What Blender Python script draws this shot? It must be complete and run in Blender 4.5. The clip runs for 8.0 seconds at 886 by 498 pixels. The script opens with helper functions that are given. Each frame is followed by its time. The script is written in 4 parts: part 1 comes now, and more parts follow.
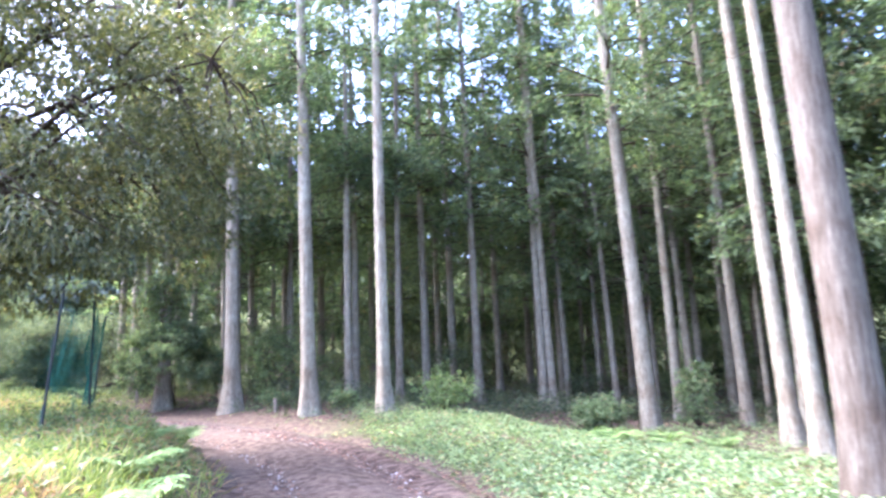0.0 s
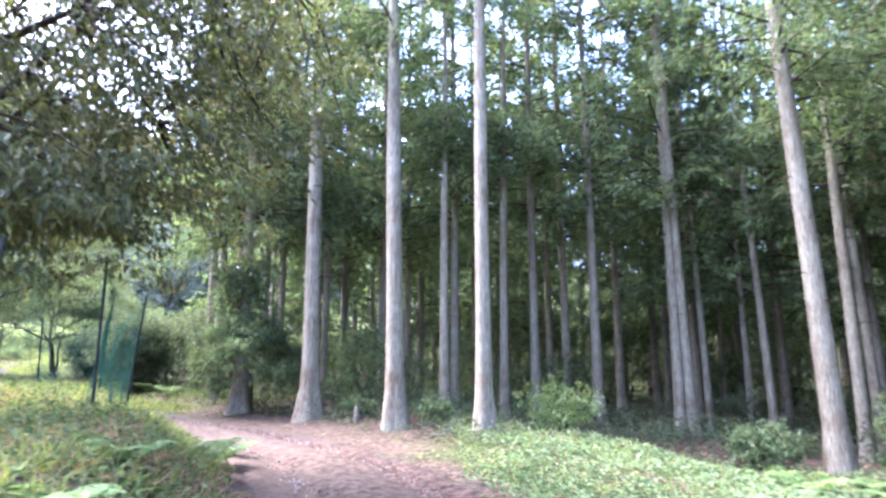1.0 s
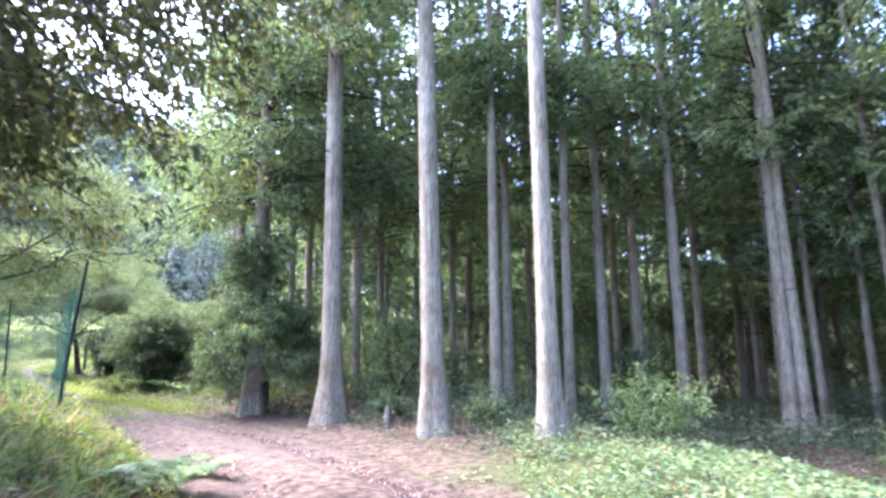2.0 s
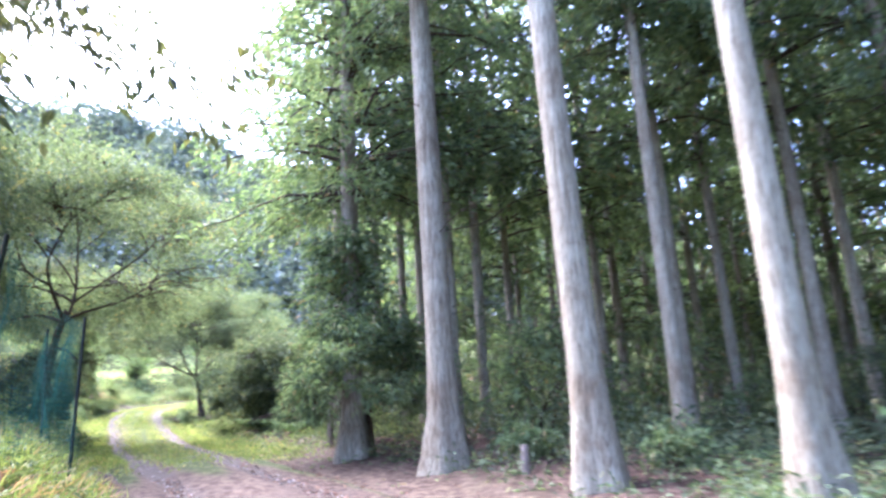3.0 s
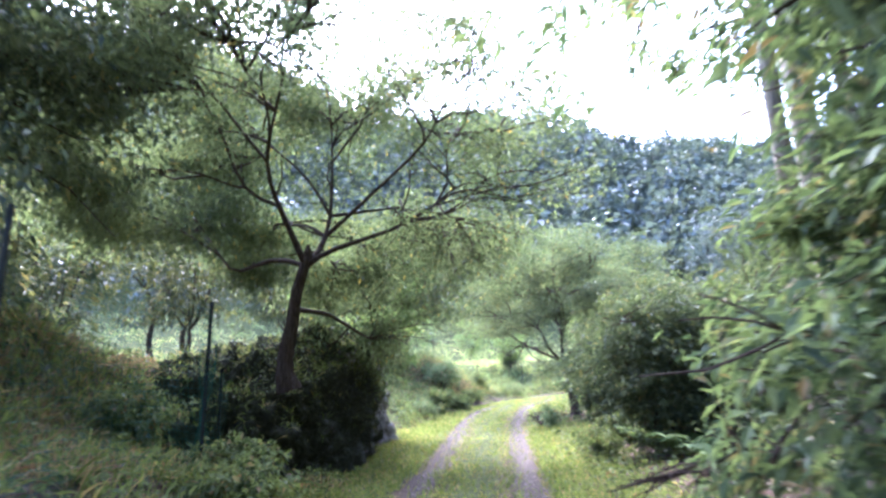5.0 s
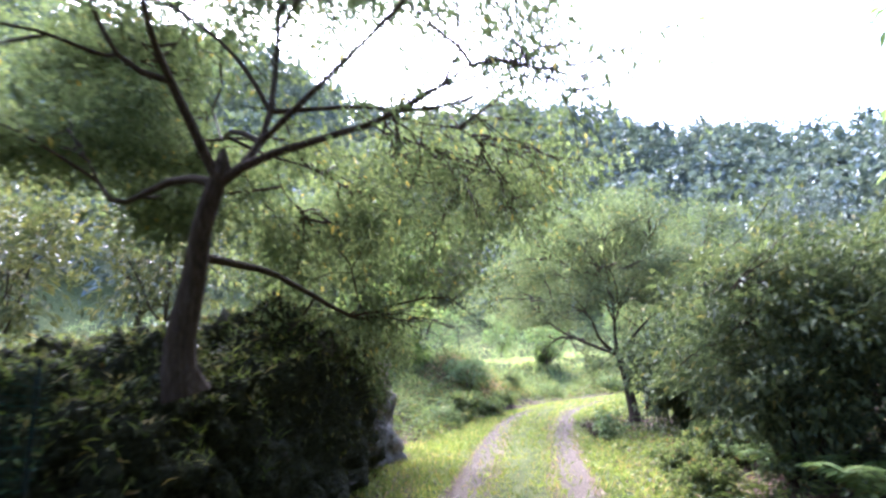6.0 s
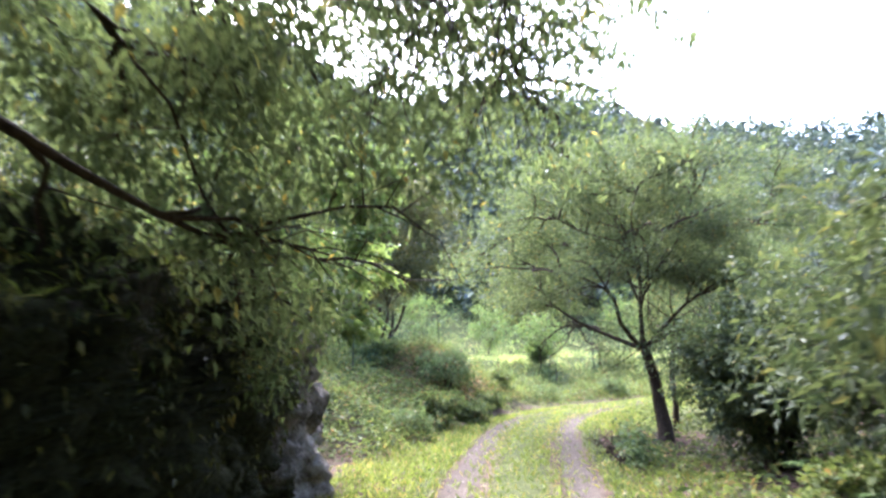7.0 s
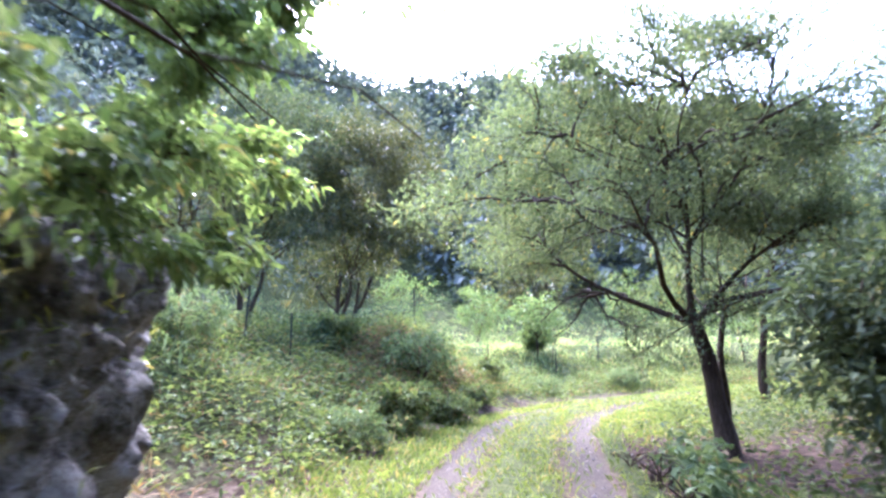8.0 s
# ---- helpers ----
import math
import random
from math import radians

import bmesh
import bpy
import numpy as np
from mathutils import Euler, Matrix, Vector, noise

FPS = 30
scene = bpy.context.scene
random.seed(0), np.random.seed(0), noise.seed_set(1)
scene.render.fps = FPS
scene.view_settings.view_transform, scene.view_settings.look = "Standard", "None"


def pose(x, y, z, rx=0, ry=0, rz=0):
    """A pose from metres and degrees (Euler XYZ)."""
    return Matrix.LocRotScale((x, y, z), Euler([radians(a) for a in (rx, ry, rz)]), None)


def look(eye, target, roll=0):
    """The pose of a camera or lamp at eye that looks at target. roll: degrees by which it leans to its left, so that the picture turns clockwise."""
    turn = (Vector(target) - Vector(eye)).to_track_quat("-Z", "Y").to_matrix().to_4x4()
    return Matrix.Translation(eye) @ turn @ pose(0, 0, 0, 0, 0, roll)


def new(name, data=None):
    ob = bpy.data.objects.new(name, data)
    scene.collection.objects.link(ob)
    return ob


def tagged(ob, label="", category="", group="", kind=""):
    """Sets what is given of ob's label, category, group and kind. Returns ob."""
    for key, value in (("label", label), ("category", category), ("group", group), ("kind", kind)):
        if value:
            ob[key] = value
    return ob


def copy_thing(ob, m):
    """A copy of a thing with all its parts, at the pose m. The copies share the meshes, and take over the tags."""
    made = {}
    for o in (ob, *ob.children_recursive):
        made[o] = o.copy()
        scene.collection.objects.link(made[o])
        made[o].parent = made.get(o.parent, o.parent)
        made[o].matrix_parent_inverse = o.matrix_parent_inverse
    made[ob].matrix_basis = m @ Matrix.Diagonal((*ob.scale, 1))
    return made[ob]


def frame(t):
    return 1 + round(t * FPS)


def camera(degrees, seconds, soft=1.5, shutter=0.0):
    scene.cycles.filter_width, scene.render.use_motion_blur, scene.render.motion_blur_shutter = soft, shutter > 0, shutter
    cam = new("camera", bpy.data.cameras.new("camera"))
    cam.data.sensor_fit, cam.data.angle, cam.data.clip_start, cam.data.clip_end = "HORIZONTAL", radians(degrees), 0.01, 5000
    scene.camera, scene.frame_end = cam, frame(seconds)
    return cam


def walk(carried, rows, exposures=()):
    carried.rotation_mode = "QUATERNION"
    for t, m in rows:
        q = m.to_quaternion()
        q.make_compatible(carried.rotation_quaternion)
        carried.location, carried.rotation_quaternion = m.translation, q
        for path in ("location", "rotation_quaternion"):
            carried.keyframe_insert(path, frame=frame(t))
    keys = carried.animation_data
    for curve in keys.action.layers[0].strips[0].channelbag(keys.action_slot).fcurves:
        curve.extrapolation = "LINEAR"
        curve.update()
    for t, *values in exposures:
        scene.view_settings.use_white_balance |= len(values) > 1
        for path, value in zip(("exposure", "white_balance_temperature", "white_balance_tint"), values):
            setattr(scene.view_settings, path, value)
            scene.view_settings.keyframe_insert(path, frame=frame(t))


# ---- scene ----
cam = camera(68.2, 8.0, soft=2.6, shutter=0.35)
PATH = [
    (0, (-0.279, -5.181, 1.603), (0.105, -3.250, 1.959), -2.4),
    (0.5, (-0.065, -3.912, 1.557), (0.114, -1.955, 1.929), -0.4),
    (1, (0.106, -2.493, 1.519), (0.162, -0.535, 1.919), -0.0),
    (1.2, (0.153, -1.931, 1.507), (0.172, 0.029, 1.904), 1.0),
    (2.3, (0.194, 1.063, 1.434), (0.023, 3.016, 1.829), -1.1),
    (2.5, (0.151, 1.679, 1.426), (-0.095, 3.613, 1.870), -0.9),
    (2.7, (0.078, 2.346, 1.425), (-0.261, 4.265, 1.872), -1.1),
    (3, (-0.100, 3.400, 1.440), (-0.586, 5.279, 1.924), -3.1),
    (3.1, (-0.186, 3.759, 1.451), (-0.734, 5.621, 1.934), -3.3),
    (3.5, (-0.649, 5.217, 1.508), (-1.405, 7.000, 2.009), -4.7),
    (3.8, (-1.113, 6.279, 1.556), (-2.037, 7.982, 2.051), -2.0),
    (4, (-1.468, 6.949, 1.590), (-2.491, 8.591, 2.098), -4.4),
    (4.3, (-2.132, 7.915, 1.646), (-3.307, 9.455, 2.144), -1.5),
    (4.5, (-2.586, 8.488, 1.680), (-3.860, 9.949, 2.173), -1.4),
    (4.7, (-3.059, 9.022, 1.714), (-4.419, 10.401, 2.213), -2.0),
    (5.8, (-5.615, 11.543, 1.867), (-7.119, 12.764, 2.362), -0.5),
    (6, (-6.107, 12.012, 1.898), (-7.596, 13.248, 2.403), -2.0),
    (6.3, (-6.869, 12.772, 1.944), (-8.349, 14.027, 2.429), -3.4),
    (6.6, (-7.621, 13.499, 1.984), (-9.099, 14.749, 2.488), -0.9),
    (7, (-8.635, 14.466, 2.041), (-10.108, 15.723, 2.542), 0.0),
    (7.1, (-8.879, 14.706, 2.054), (-10.364, 15.949, 2.552), -0.1),
    (7.5, (-9.807, 15.683, 2.098), (-11.280, 16.950, 2.575), 0.2),
    (8, (-10.852, 16.819, 2.151), (-12.316, 18.093, 2.631), 0.2),
]
walk(cam, [(t, look(eye, target, roll)) for t, eye, target, roll in PATH], [(0, 4.65, 4950, 26), (1, 4.7, 4950, 26), (3.5, 4.65, 4800, 26), (4.5, 4.52, 4700, 29), (6, 4.3, 5000, 23), (6.5, 4.22, 5050, 22), (7.5, 4.1, 5250, 18), (8, 4.33, 4850, 27)])

# ---- light ----
world = bpy.data.worlds.new("sky")
scene.world = world
world.use_nodes = True
wn = world.node_tree.nodes
sky = wn.new("ShaderNodeTexSky")
sky.sky_type = "NISHITA"
sky.sun_disc = False
sky.sun_elevation = radians(52)
sky.sun_rotation = radians(-70)
sky.air_density = 0.8
sky.dust_density = 6.0
sky.ozone_density = 1.0
world.node_tree.links.new(sky.outputs[0], wn["Background"].inputs[0])
wn["Background"].inputs[1].default_value = 0.15
sun = new("sun", bpy.data.lights.new("sun", "SUN"))
sun.data.energy = 0.7
sun.data.angle = radians(32)
sun.data.color = (1.0, 0.95, 0.87)
sun.matrix_world = look((-40, 16, 55), (0, 0, 0))


# ---- materials ----
def material(name):
    m = bpy.data.materials.new(name)
    m.use_nodes = True
    return m, m.node_tree.nodes, m.node_tree.links, m.node_tree.nodes["Principled BSDF"]


def ramp(n, stops):
    r = n.new("ShaderNodeValToRGB")
    while len(r.color_ramp.elements) < len(stops):
        r.color_ramp.elements.new(0.5)
    for e, (p, c) in zip(r.color_ramp.elements, stops):
        e.position, e.color = p, (*c, 1)
    return r


def noise_tex(n, l, scale, detail=4.0, rough=0.6, stretch=None, coord="Object"):
    c = n.new("ShaderNodeTexCoord")
    t = n.new("ShaderNodeTexNoise")
    t.inputs["Scale"].default_value, t.inputs["Detail"].default_value, t.inputs["Roughness"].default_value = scale, detail, rough
    if stretch:
        m = n.new("ShaderNodeMapping")
        m.inputs["Scale"].default_value = stretch
        l.new(c.outputs[coord], m.inputs[0])
        l.new(m.outputs[0], t.inputs["Vector"])
    else:
        l.new(c.outputs[coord], t.inputs["Vector"])
    return t


def mix(n, l, kind, fac, a, b):
    m = n.new("ShaderNodeMix")
    m.data_type, m.blend_type = "RGBA", kind
    for slot, v in ((0, fac), (6, a), (7, b)):
        if isinstance(v, (int, float)):
            m.inputs[slot].default_value = v
        elif isinstance(v, tuple):
            m.inputs[slot].default_value = (*v, 1)
        else:
            l.new(v, m.inputs[slot])
    return m.outputs[2]


def bump(n, l, b, height, strength, dist=0.02):
    k = n.new("ShaderNodeBump")
    k.inputs["Strength"].default_value, k.inputs["Distance"].default_value = strength, dist
    l.new(height, k.inputs["Height"])
    l.new(k.outputs[0], b.inputs["Normal"])


def leaf_material(name, dark, light, odd, gloss=0.45, through_light=0.35, odd_share=0.06):
    """Leaves: colour varies leaf by leaf and in patches; some light passes through."""
    m, n, l, b = material(name)
    g = n.new("ShaderNodeNewGeometry")
    r = ramp(n, [(0, dark), (0.9 - odd_share, light), (1.0 - odd_share, light), (1.0, odd)])
    l.new(g.outputs["Random Per Island"], r.inputs[0])
    patch = noise_tex(n, l, 0.9, 3)
    pr = ramp(n, [(0.3, (0.8, 0.75, 0.74)), (0.7, (1.36, 1.14, 1.06))])
    l.new(patch.outputs[0], pr.inputs[0])
    col = mix(n, l, "MULTIPLY", 1.0, r.outputs[0], pr.outputs[0])
    l.new(col, b.inputs["Base Color"])
    b.inputs["Roughness"].default_value = gloss
    b.inputs["Specular IOR Level"].default_value = 0.15
    t = n.new("ShaderNodeBsdfTranslucent")
    l.new(mix(n, l, "MULTIPLY", 1.0, col, (1.35, 1.4, 0.8)), t.inputs[0])
    s = n.new("ShaderNodeMixShader")
    s.inputs[0].default_value = through_light
    l.new(b.outputs[0], s.inputs[1])
    l.new(t.outputs[0], s.inputs[2])
    l.new(s.outputs[0], n["Material Output"].inputs[0])
    return m


def bark_material(name, dark, mid, light, scale=1.0, strips=7.0):
    """Fibrous bark: upright strips, blotches and pale worn patches."""
    m, n, l, b = material(name)
    fine = noise_tex(n, l, 9 * scale, 6, 0.7, (4, 4, 0.35))
    strip = noise_tex(n, l, strips * scale, 3, 0.6, (3, 3, 0.12))
    blotch = noise_tex(n, l, 1.6, 4, 0.65)
    r = ramp(n, [(0.3, dark), (0.47, mid), (0.66, light)])
    l.new(fine.outputs[0], r.inputs[0])
    r2 = ramp(n, [(0.35, (0.84, 0.8, 0.77)), (0.62, (1.05, 1.05, 1.05))])
    l.new(strip.outputs[0], r2.inputs[0])
    r3 = ramp(n, [(0.3, (0.66, 0.57, 0.5)), (0.5, (0.95, 0.93, 0.9)), (0.68, (1.18, 1.19, 1.17))])
    l.new(blotch.outputs[0], r3.inputs[0])
    c = mix(n, l, "MULTIPLY", 1.0, mix(n, l, "MULTIPLY", 1.0, r.outputs[0], r2.outputs[0]), r3.outputs[0])
    info = n.new("ShaderNodeObjectInfo")
    r4 = ramp(n, [(0, (0.8, 0.76, 0.74)), (1, (1.08, 1.05, 1.02))])
    l.new(info.outputs["Random"], r4.inputs[0])
    l.new(mix(n, l, "MULTIPLY", 1.0, c, r4.outputs[0]), b.inputs["Base Color"])
    b.inputs["Roughness"].default_value = 0.9
    b.inputs["Specular IOR Level"].default_value = 0.08
    bump(n, l, b, strip.outputs[0], 0.6, 0.018)
    return m


CEDAR_BARK = bark_material("cedar_bark", (0.056, 0.043, 0.028), (0.158, 0.146, 0.104), (0.262, 0.25, 0.19), 1.5, 4.0)
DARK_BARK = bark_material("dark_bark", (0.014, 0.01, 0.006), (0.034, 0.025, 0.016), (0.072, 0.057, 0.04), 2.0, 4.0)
# browner bark for the nearest cedar, with the forest's shade darkened into it
SHADED_BROWN_BARK = bark_material("shaded_brown_cedar_bark", (0.034, 0.028, 0.02), (0.08, 0.071, 0.053), (0.135, 0.124, 0.097), 1.2, 4.0)
CEDAR_LEAF = leaf_material("cedar_needles", (0.036, 0.062, 0.032), (0.115, 0.165, 0.072), (0.15, 0.115, 0.055), 0.6, 0.42)
CHERRY_LEAF = leaf_material("cherry_leaves", (0.048, 0.072, 0.036), (0.105, 0.14, 0.072), (0.24, 0.19, 0.04), 0.6, 0.42, 0.03)
GLOSSY_LEAF = leaf_material("evergreen_leaves", (0.031, 0.049, 0.028), (0.085, 0.114, 0.054), (0.16, 0.16, 0.06), 0.68, 0.28)
OAK_LEAF = leaf_material("olive_leaves", (0.032, 0.045, 0.022), (0.1, 0.112, 0.042), (0.17, 0.15, 0.06), 0.4, 0.3)
WEED_LEAF = leaf_material("weed_leaves", (0.045, 0.08, 0.032), (0.145, 0.205, 0.09), (0.2, 0.15, 0.085), 0.6, 0.33, 0.12)
VINE_LEAF = leaf_material("vine_leaves", (0.034, 0.058, 0.02), (0.13, 0.172, 0.058), (0.17, 0.125, 0.055), 0.6, 0.34, 0.1)
GRASS_LEAF = leaf_material("grass_blades", (0.065, 0.1, 0.022), (0.17, 0.222, 0.056), (0.27, 0.22, 0.1), 0.6, 0.38, 0.18)
PALE_GRASS = leaf_material("pale_grass", (0.13, 0.19, 0.075), (0.28, 0.36, 0.16), (0.4, 0.35, 0.18), 0.6, 0.4, 0.2)
DRY_GRASS = leaf_material("dry_grass", (0.09, 0.066, 0.032), (0.26, 0.2, 0.105), (0.2, 0.11, 0.065), 0.7, 0.3, 0.2)
FERN_LEAF = leaf_material("fern_fronds", (0.07, 0.13, 0.04), (0.16, 0.24, 0.08), (0.28, 0.22, 0.08), 0.5, 0.35)
SHRUB_LEAF = leaf_material("shrub_leaves", (0.07, 0.12, 0.04), (0.155, 0.225, 0.08), (0.28, 0.25, 0.09), 0.4, 0.35)
# distance haze put into the leaf colour: paler and bluer than the near leaves
HAZED_FAR_LEAF = leaf_material("hazed_hillside_leaves", (0.05, 0.072, 0.062), (0.1, 0.132, 0.115), (0.14, 0.16, 0.1), 0.7, 0.15)
LITTER = leaf_material("dead_leaves", (0.025, 0.016, 0.011), (0.17, 0.11, 0.075), (0.22, 0.16, 0.11), 0.8, 0.1)


def ground_material(name, is_road):
    m, n, l, b = material(name)
    a = n.new("ShaderNodeAttribute")
    a.attribute_name = "cover"
    sep = n.new("ShaderNodeSeparateColor")
    l.new(a.outputs[0], sep.inputs[0])
    big, fine, grit = noise_tex(n, l, 0.7, 5), noise_tex(n, l, 9, 6, 0.7), noise_tex(n, l, 60, 3, 0.7)
    soil = ramp(n, [(0.36, (0.03, 0.02, 0.013)), (0.5, (0.075, 0.052, 0.034)), (0.64, (0.13, 0.095, 0.066))])
    l.new(fine.outputs[0], soil.inputs[0])
    dirt = ramp(n, [(0.38, (0.032, 0.024, 0.017)), (0.5, (0.07, 0.055, 0.041)), (0.64, (0.135, 0.11, 0.082))])
    l.new(grit.outputs[0], dirt.inputs[0])
    green = ramp(n, [(0.35, (0.02, 0.026, 0.009)), (0.5, (0.05, 0.057, 0.018)), (0.65, (0.095, 0.09, 0.035))])
    l.new(fine.outputs[0], green.inputs[0])
    litter = ramp(n, [(0.38, (0.02, 0.013, 0.009)), (0.5, (0.058, 0.038, 0.026)), (0.62, (0.12, 0.08, 0.056))])
    l.new(fine.outputs[0], litter.inputs[0])

    def ragged(channel):
        s = n.new("ShaderNodeMath")
        s.operation = "MULTIPLY_ADD"
        l.new(big.outputs[0], s.inputs[0])
        s.inputs[1].default_value = 0.7
        k = n.new("ShaderNodeMath")
        k.operation = "MULTIPLY_ADD"
        l.new(fine.outputs[0], k.inputs[0])
        k.inputs[1].default_value = 0.6
        k.inputs[2].default_value = -0.65
        l.new(k.outputs[0], s.inputs[2])
        t = n.new("ShaderNodeMath")
        l.new(sep.outputs[channel], t.inputs[0])
        l.new(s.outputs[0], t.inputs[1])
        r = ramp(n, [(0.35, (0, 0, 0)), (0.65, (1, 1, 1))])
        l.new(t.outputs[0], r.inputs[0])
        return r.outputs[0]

    c = mix(n, l, "MIX", ragged("Blue"), soil.outputs[0], litter.outputs[0])
    c = mix(n, l, "MIX", ragged("Red"), c, dirt.outputs[0])
    c = mix(n, l, "MIX", ragged("Green"), c, green.outputs[0])
    l.new(c, b.inputs["Base Color"])
    b.inputs["Roughness"].default_value = 0.95
    b.inputs["Specular IOR Level"].default_value = 0.04
    h = n.new("ShaderNodeMath")
    l.new(fine.outputs[0], h.inputs[0])
    l.new(grit.outputs[0], h.inputs[1])
    bump(n, l, b, h.outputs[0], 0.7, 0.04 if not is_road else 0.025)
    return m


def rock_material():
    m, n, l, b = material("shaded_mossy_rock")
    big, mid, fine = noise_tex(n, l, 0.9, 6, 0.65), noise_tex(n, l, 5.0, 8, 0.75), noise_tex(n, l, 22, 5, 0.7)
    r = ramp(n, [(0.36, (0.04, 0.034, 0.028)), (0.44, (0.15, 0.132, 0.11)), (0.51, (0.3, 0.27, 0.235)), (0.61, (0.46, 0.425, 0.375))])
    l.new(mid.outputs[0], r.inputs[0])
    moss_shade = ramp(n, [(0.3, (0.017, 0.019, 0.009)), (0.7, (0.068, 0.07, 0.032))])
    l.new(fine.outputs[0], moss_shade.inputs[0])
    # dark mossy colour, with the canopy's shade in it, thins towards the bare far end
    c = n.new("ShaderNodeTexCoord")
    d = n.new("ShaderNodeVectorMath")
    d.operation = "DOT_PRODUCT"
    l.new(c.outputs["Object"], d.inputs[0])
    d.inputs[1].default_value = (0.674, -0.739, 0)
    e = n.new("ShaderNodeMapRange")
    e.inputs[1].default_value, e.inputs[2].default_value, e.inputs[3].default_value, e.inputs[4].default_value = -2.5, -1.1, -0.18, 0.13
    l.new(d.outputs["Value"], e.inputs[0])
    k = n.new("ShaderNodeMath")
    l.new(big.outputs[0], k.inputs[0])
    l.new(e.outputs[0], k.inputs[1])
    f = ramp(n, [(0.44, (0, 0, 0)), (0.56, (1, 1, 1))])
    l.new(k.outputs[0], f.inputs[0])
    l.new(mix(n, l, "MIX", f.outputs[0], r.outputs[0], moss_shade.outputs[0]), b.inputs["Base Color"])
    b.inputs["Roughness"].default_value = 0.9
    b.inputs["Specular IOR Level"].default_value = 0.1
    h = n.new("ShaderNodeMath")
    l.new(mid.outputs[0], h.inputs[0])
    l.new(fine.outputs[0], h.inputs[1])
    bump(n, l, b, h.outputs[0], 1.0, 0.14)
    return m


def plain_material(name, colour, rough, var=0.25, scale=8.0, metal=0.0):
    m, n, l, b = material(name)
    t = noise_tex(n, l, scale, 5)
    lo, hi = tuple(c * (1 - var) for c in colour), tuple(c * (1 + var) for c in colour)
    r = ramp(n, [(0.3, lo), (0.7, hi)])
    l.new(t.outputs[0], r.inputs[0])
    l.new(r.outputs[0], b.inputs["Base Color"])
    b.inputs["Roughness"].default_value, b.inputs["Metallic"].default_value = rough, metal
    b.inputs["Specular IOR Level"].default_value = 0.12
    bump(n, l, b, t.outputs[0], 0.3, 0.01)
    return m


GROUND_MAT, ROAD_MAT, ROCK_MAT = ground_material("forest_soil", False), ground_material("dirt_road", True), rock_material()
NET_MAT = plain_material("green_net", (0.012, 0.06, 0.035), 0.75)
POST_MAT = plain_material("dark_post", (0.018, 0.02, 0.016), 0.85, 0.4)
WOOD_MAT = plain_material("weathered_wood", (0.14, 0.115, 0.09), 0.85, 0.4, 14)
STONE_MAT = plain_material("pebbles", (0.22, 0.195, 0.17), 0.9, 0.3, 30)

# ---- shape helpers ----
UP = np.array((0.0, 0.0, 1.0))


def unit(v):
    return v / np.maximum(np.linalg.norm(v, axis=-1, keepdims=True), 1e-9)


def raw_mesh(name, verts, faces, mat, smooth=False, second=None, split=0):
    """A mesh from arrays; faces is an (n, 3) or (n, 4) array."""
    me = bpy.data.meshes.new(name)
    verts, faces = np.asarray(verts, np.float32), np.asarray(faces, np.int32)
    k = faces.shape[1]
    me.vertices.add(len(verts))
    me.vertices.foreach_set("co", verts.ravel())
    me.loops.add(faces.size)
    me.loops.foreach_set("vertex_index", faces.ravel())
    me.polygons.add(len(faces))
    me.polygons.foreach_set("loop_start", np.arange(0, faces.size, k, dtype=np.int32))
    me.polygons.foreach_set("use_smooth", np.full(len(faces), smooth))
    me.materials.append(mat)
    if second:
        me.materials.append(second)
        me.polygons.foreach_set("material_index", (np.arange(len(faces)) >= split).astype(np.int32))
    me.update(calc_edges=True)
    return me


def part(name, mesh, parent, label=""):
    ob = new(name, mesh)
    ob.parent = parent
    return tagged(ob, label)


def empty(name, loc=(0, 0, 0)):
    ob = new(name)
    ob.location = loc
    return ob


def leaves(rng, P, D, length, width, fold=0.2, sag=0.15, tilt=0.6):
    """Vertices and faces of folded leaves with their stalk ends at P, pointing along D."""
    n = len(P)
    D = unit(D)
    S = unit(np.cross(D, UP) + rng.normal(0, tilt, (n, 3)))
    N = unit(np.cross(S, D))
    L = (length * rng.uniform(0.6, 1.3, n))[:, None]
    W = (width * rng.uniform(0.7, 1.25, n))[:, None]
    V = np.empty((n, 4, 3))
    V[:, 0] = P
    V[:, 1] = P + D * L * 0.45 + S * W * 0.5 + N * fold * W
    V[:, 2] = P + D * L - UP * sag * L
    V[:, 3] = P + D * L * 0.45 - S * W * 0.5 + N * fold * W
    F = np.arange(4 * n).reshape(n, 4)
    return V.reshape(-1, 3), F


def tubes(lines, sides=7):
    """Round limbs along polylines of (points, radii)."""
    VV, FF, off = [], [], 0
    ang = np.linspace(0, 2 * np.pi, sides, endpoint=False)
    for P, R in lines:
        P, R = np.asarray(P, float), np.asarray(R, float)
        T = unit(np.gradient(P, axis=0))
        ref = np.where(np.abs(T[:, 2:]) > 0.9, np.array([[1.0, 0, 0]]), UP[None])
        A = unit(np.cross(T, ref))
        B = np.cross(T, A)
        ring = P[:, None] + R[:, None, None] * (np.cos(ang)[None, :, None] * A[:, None] + np.sin(ang)[None, :, None] * B[:, None])
        VV.append(ring.reshape(-1, 3))
        k = len(P)
        i = np.arange(k - 1)[:, None] * sides
        j = np.arange(sides)[None]
        jn = (j + 1) % sides
        FF.append((np.stack([i + j, i + jn, i + sides + jn, i + sides + j], -1).reshape(-1, 4)) + off)
        off += k * sides
    return np.concatenate(VV), np.concatenate(FF)


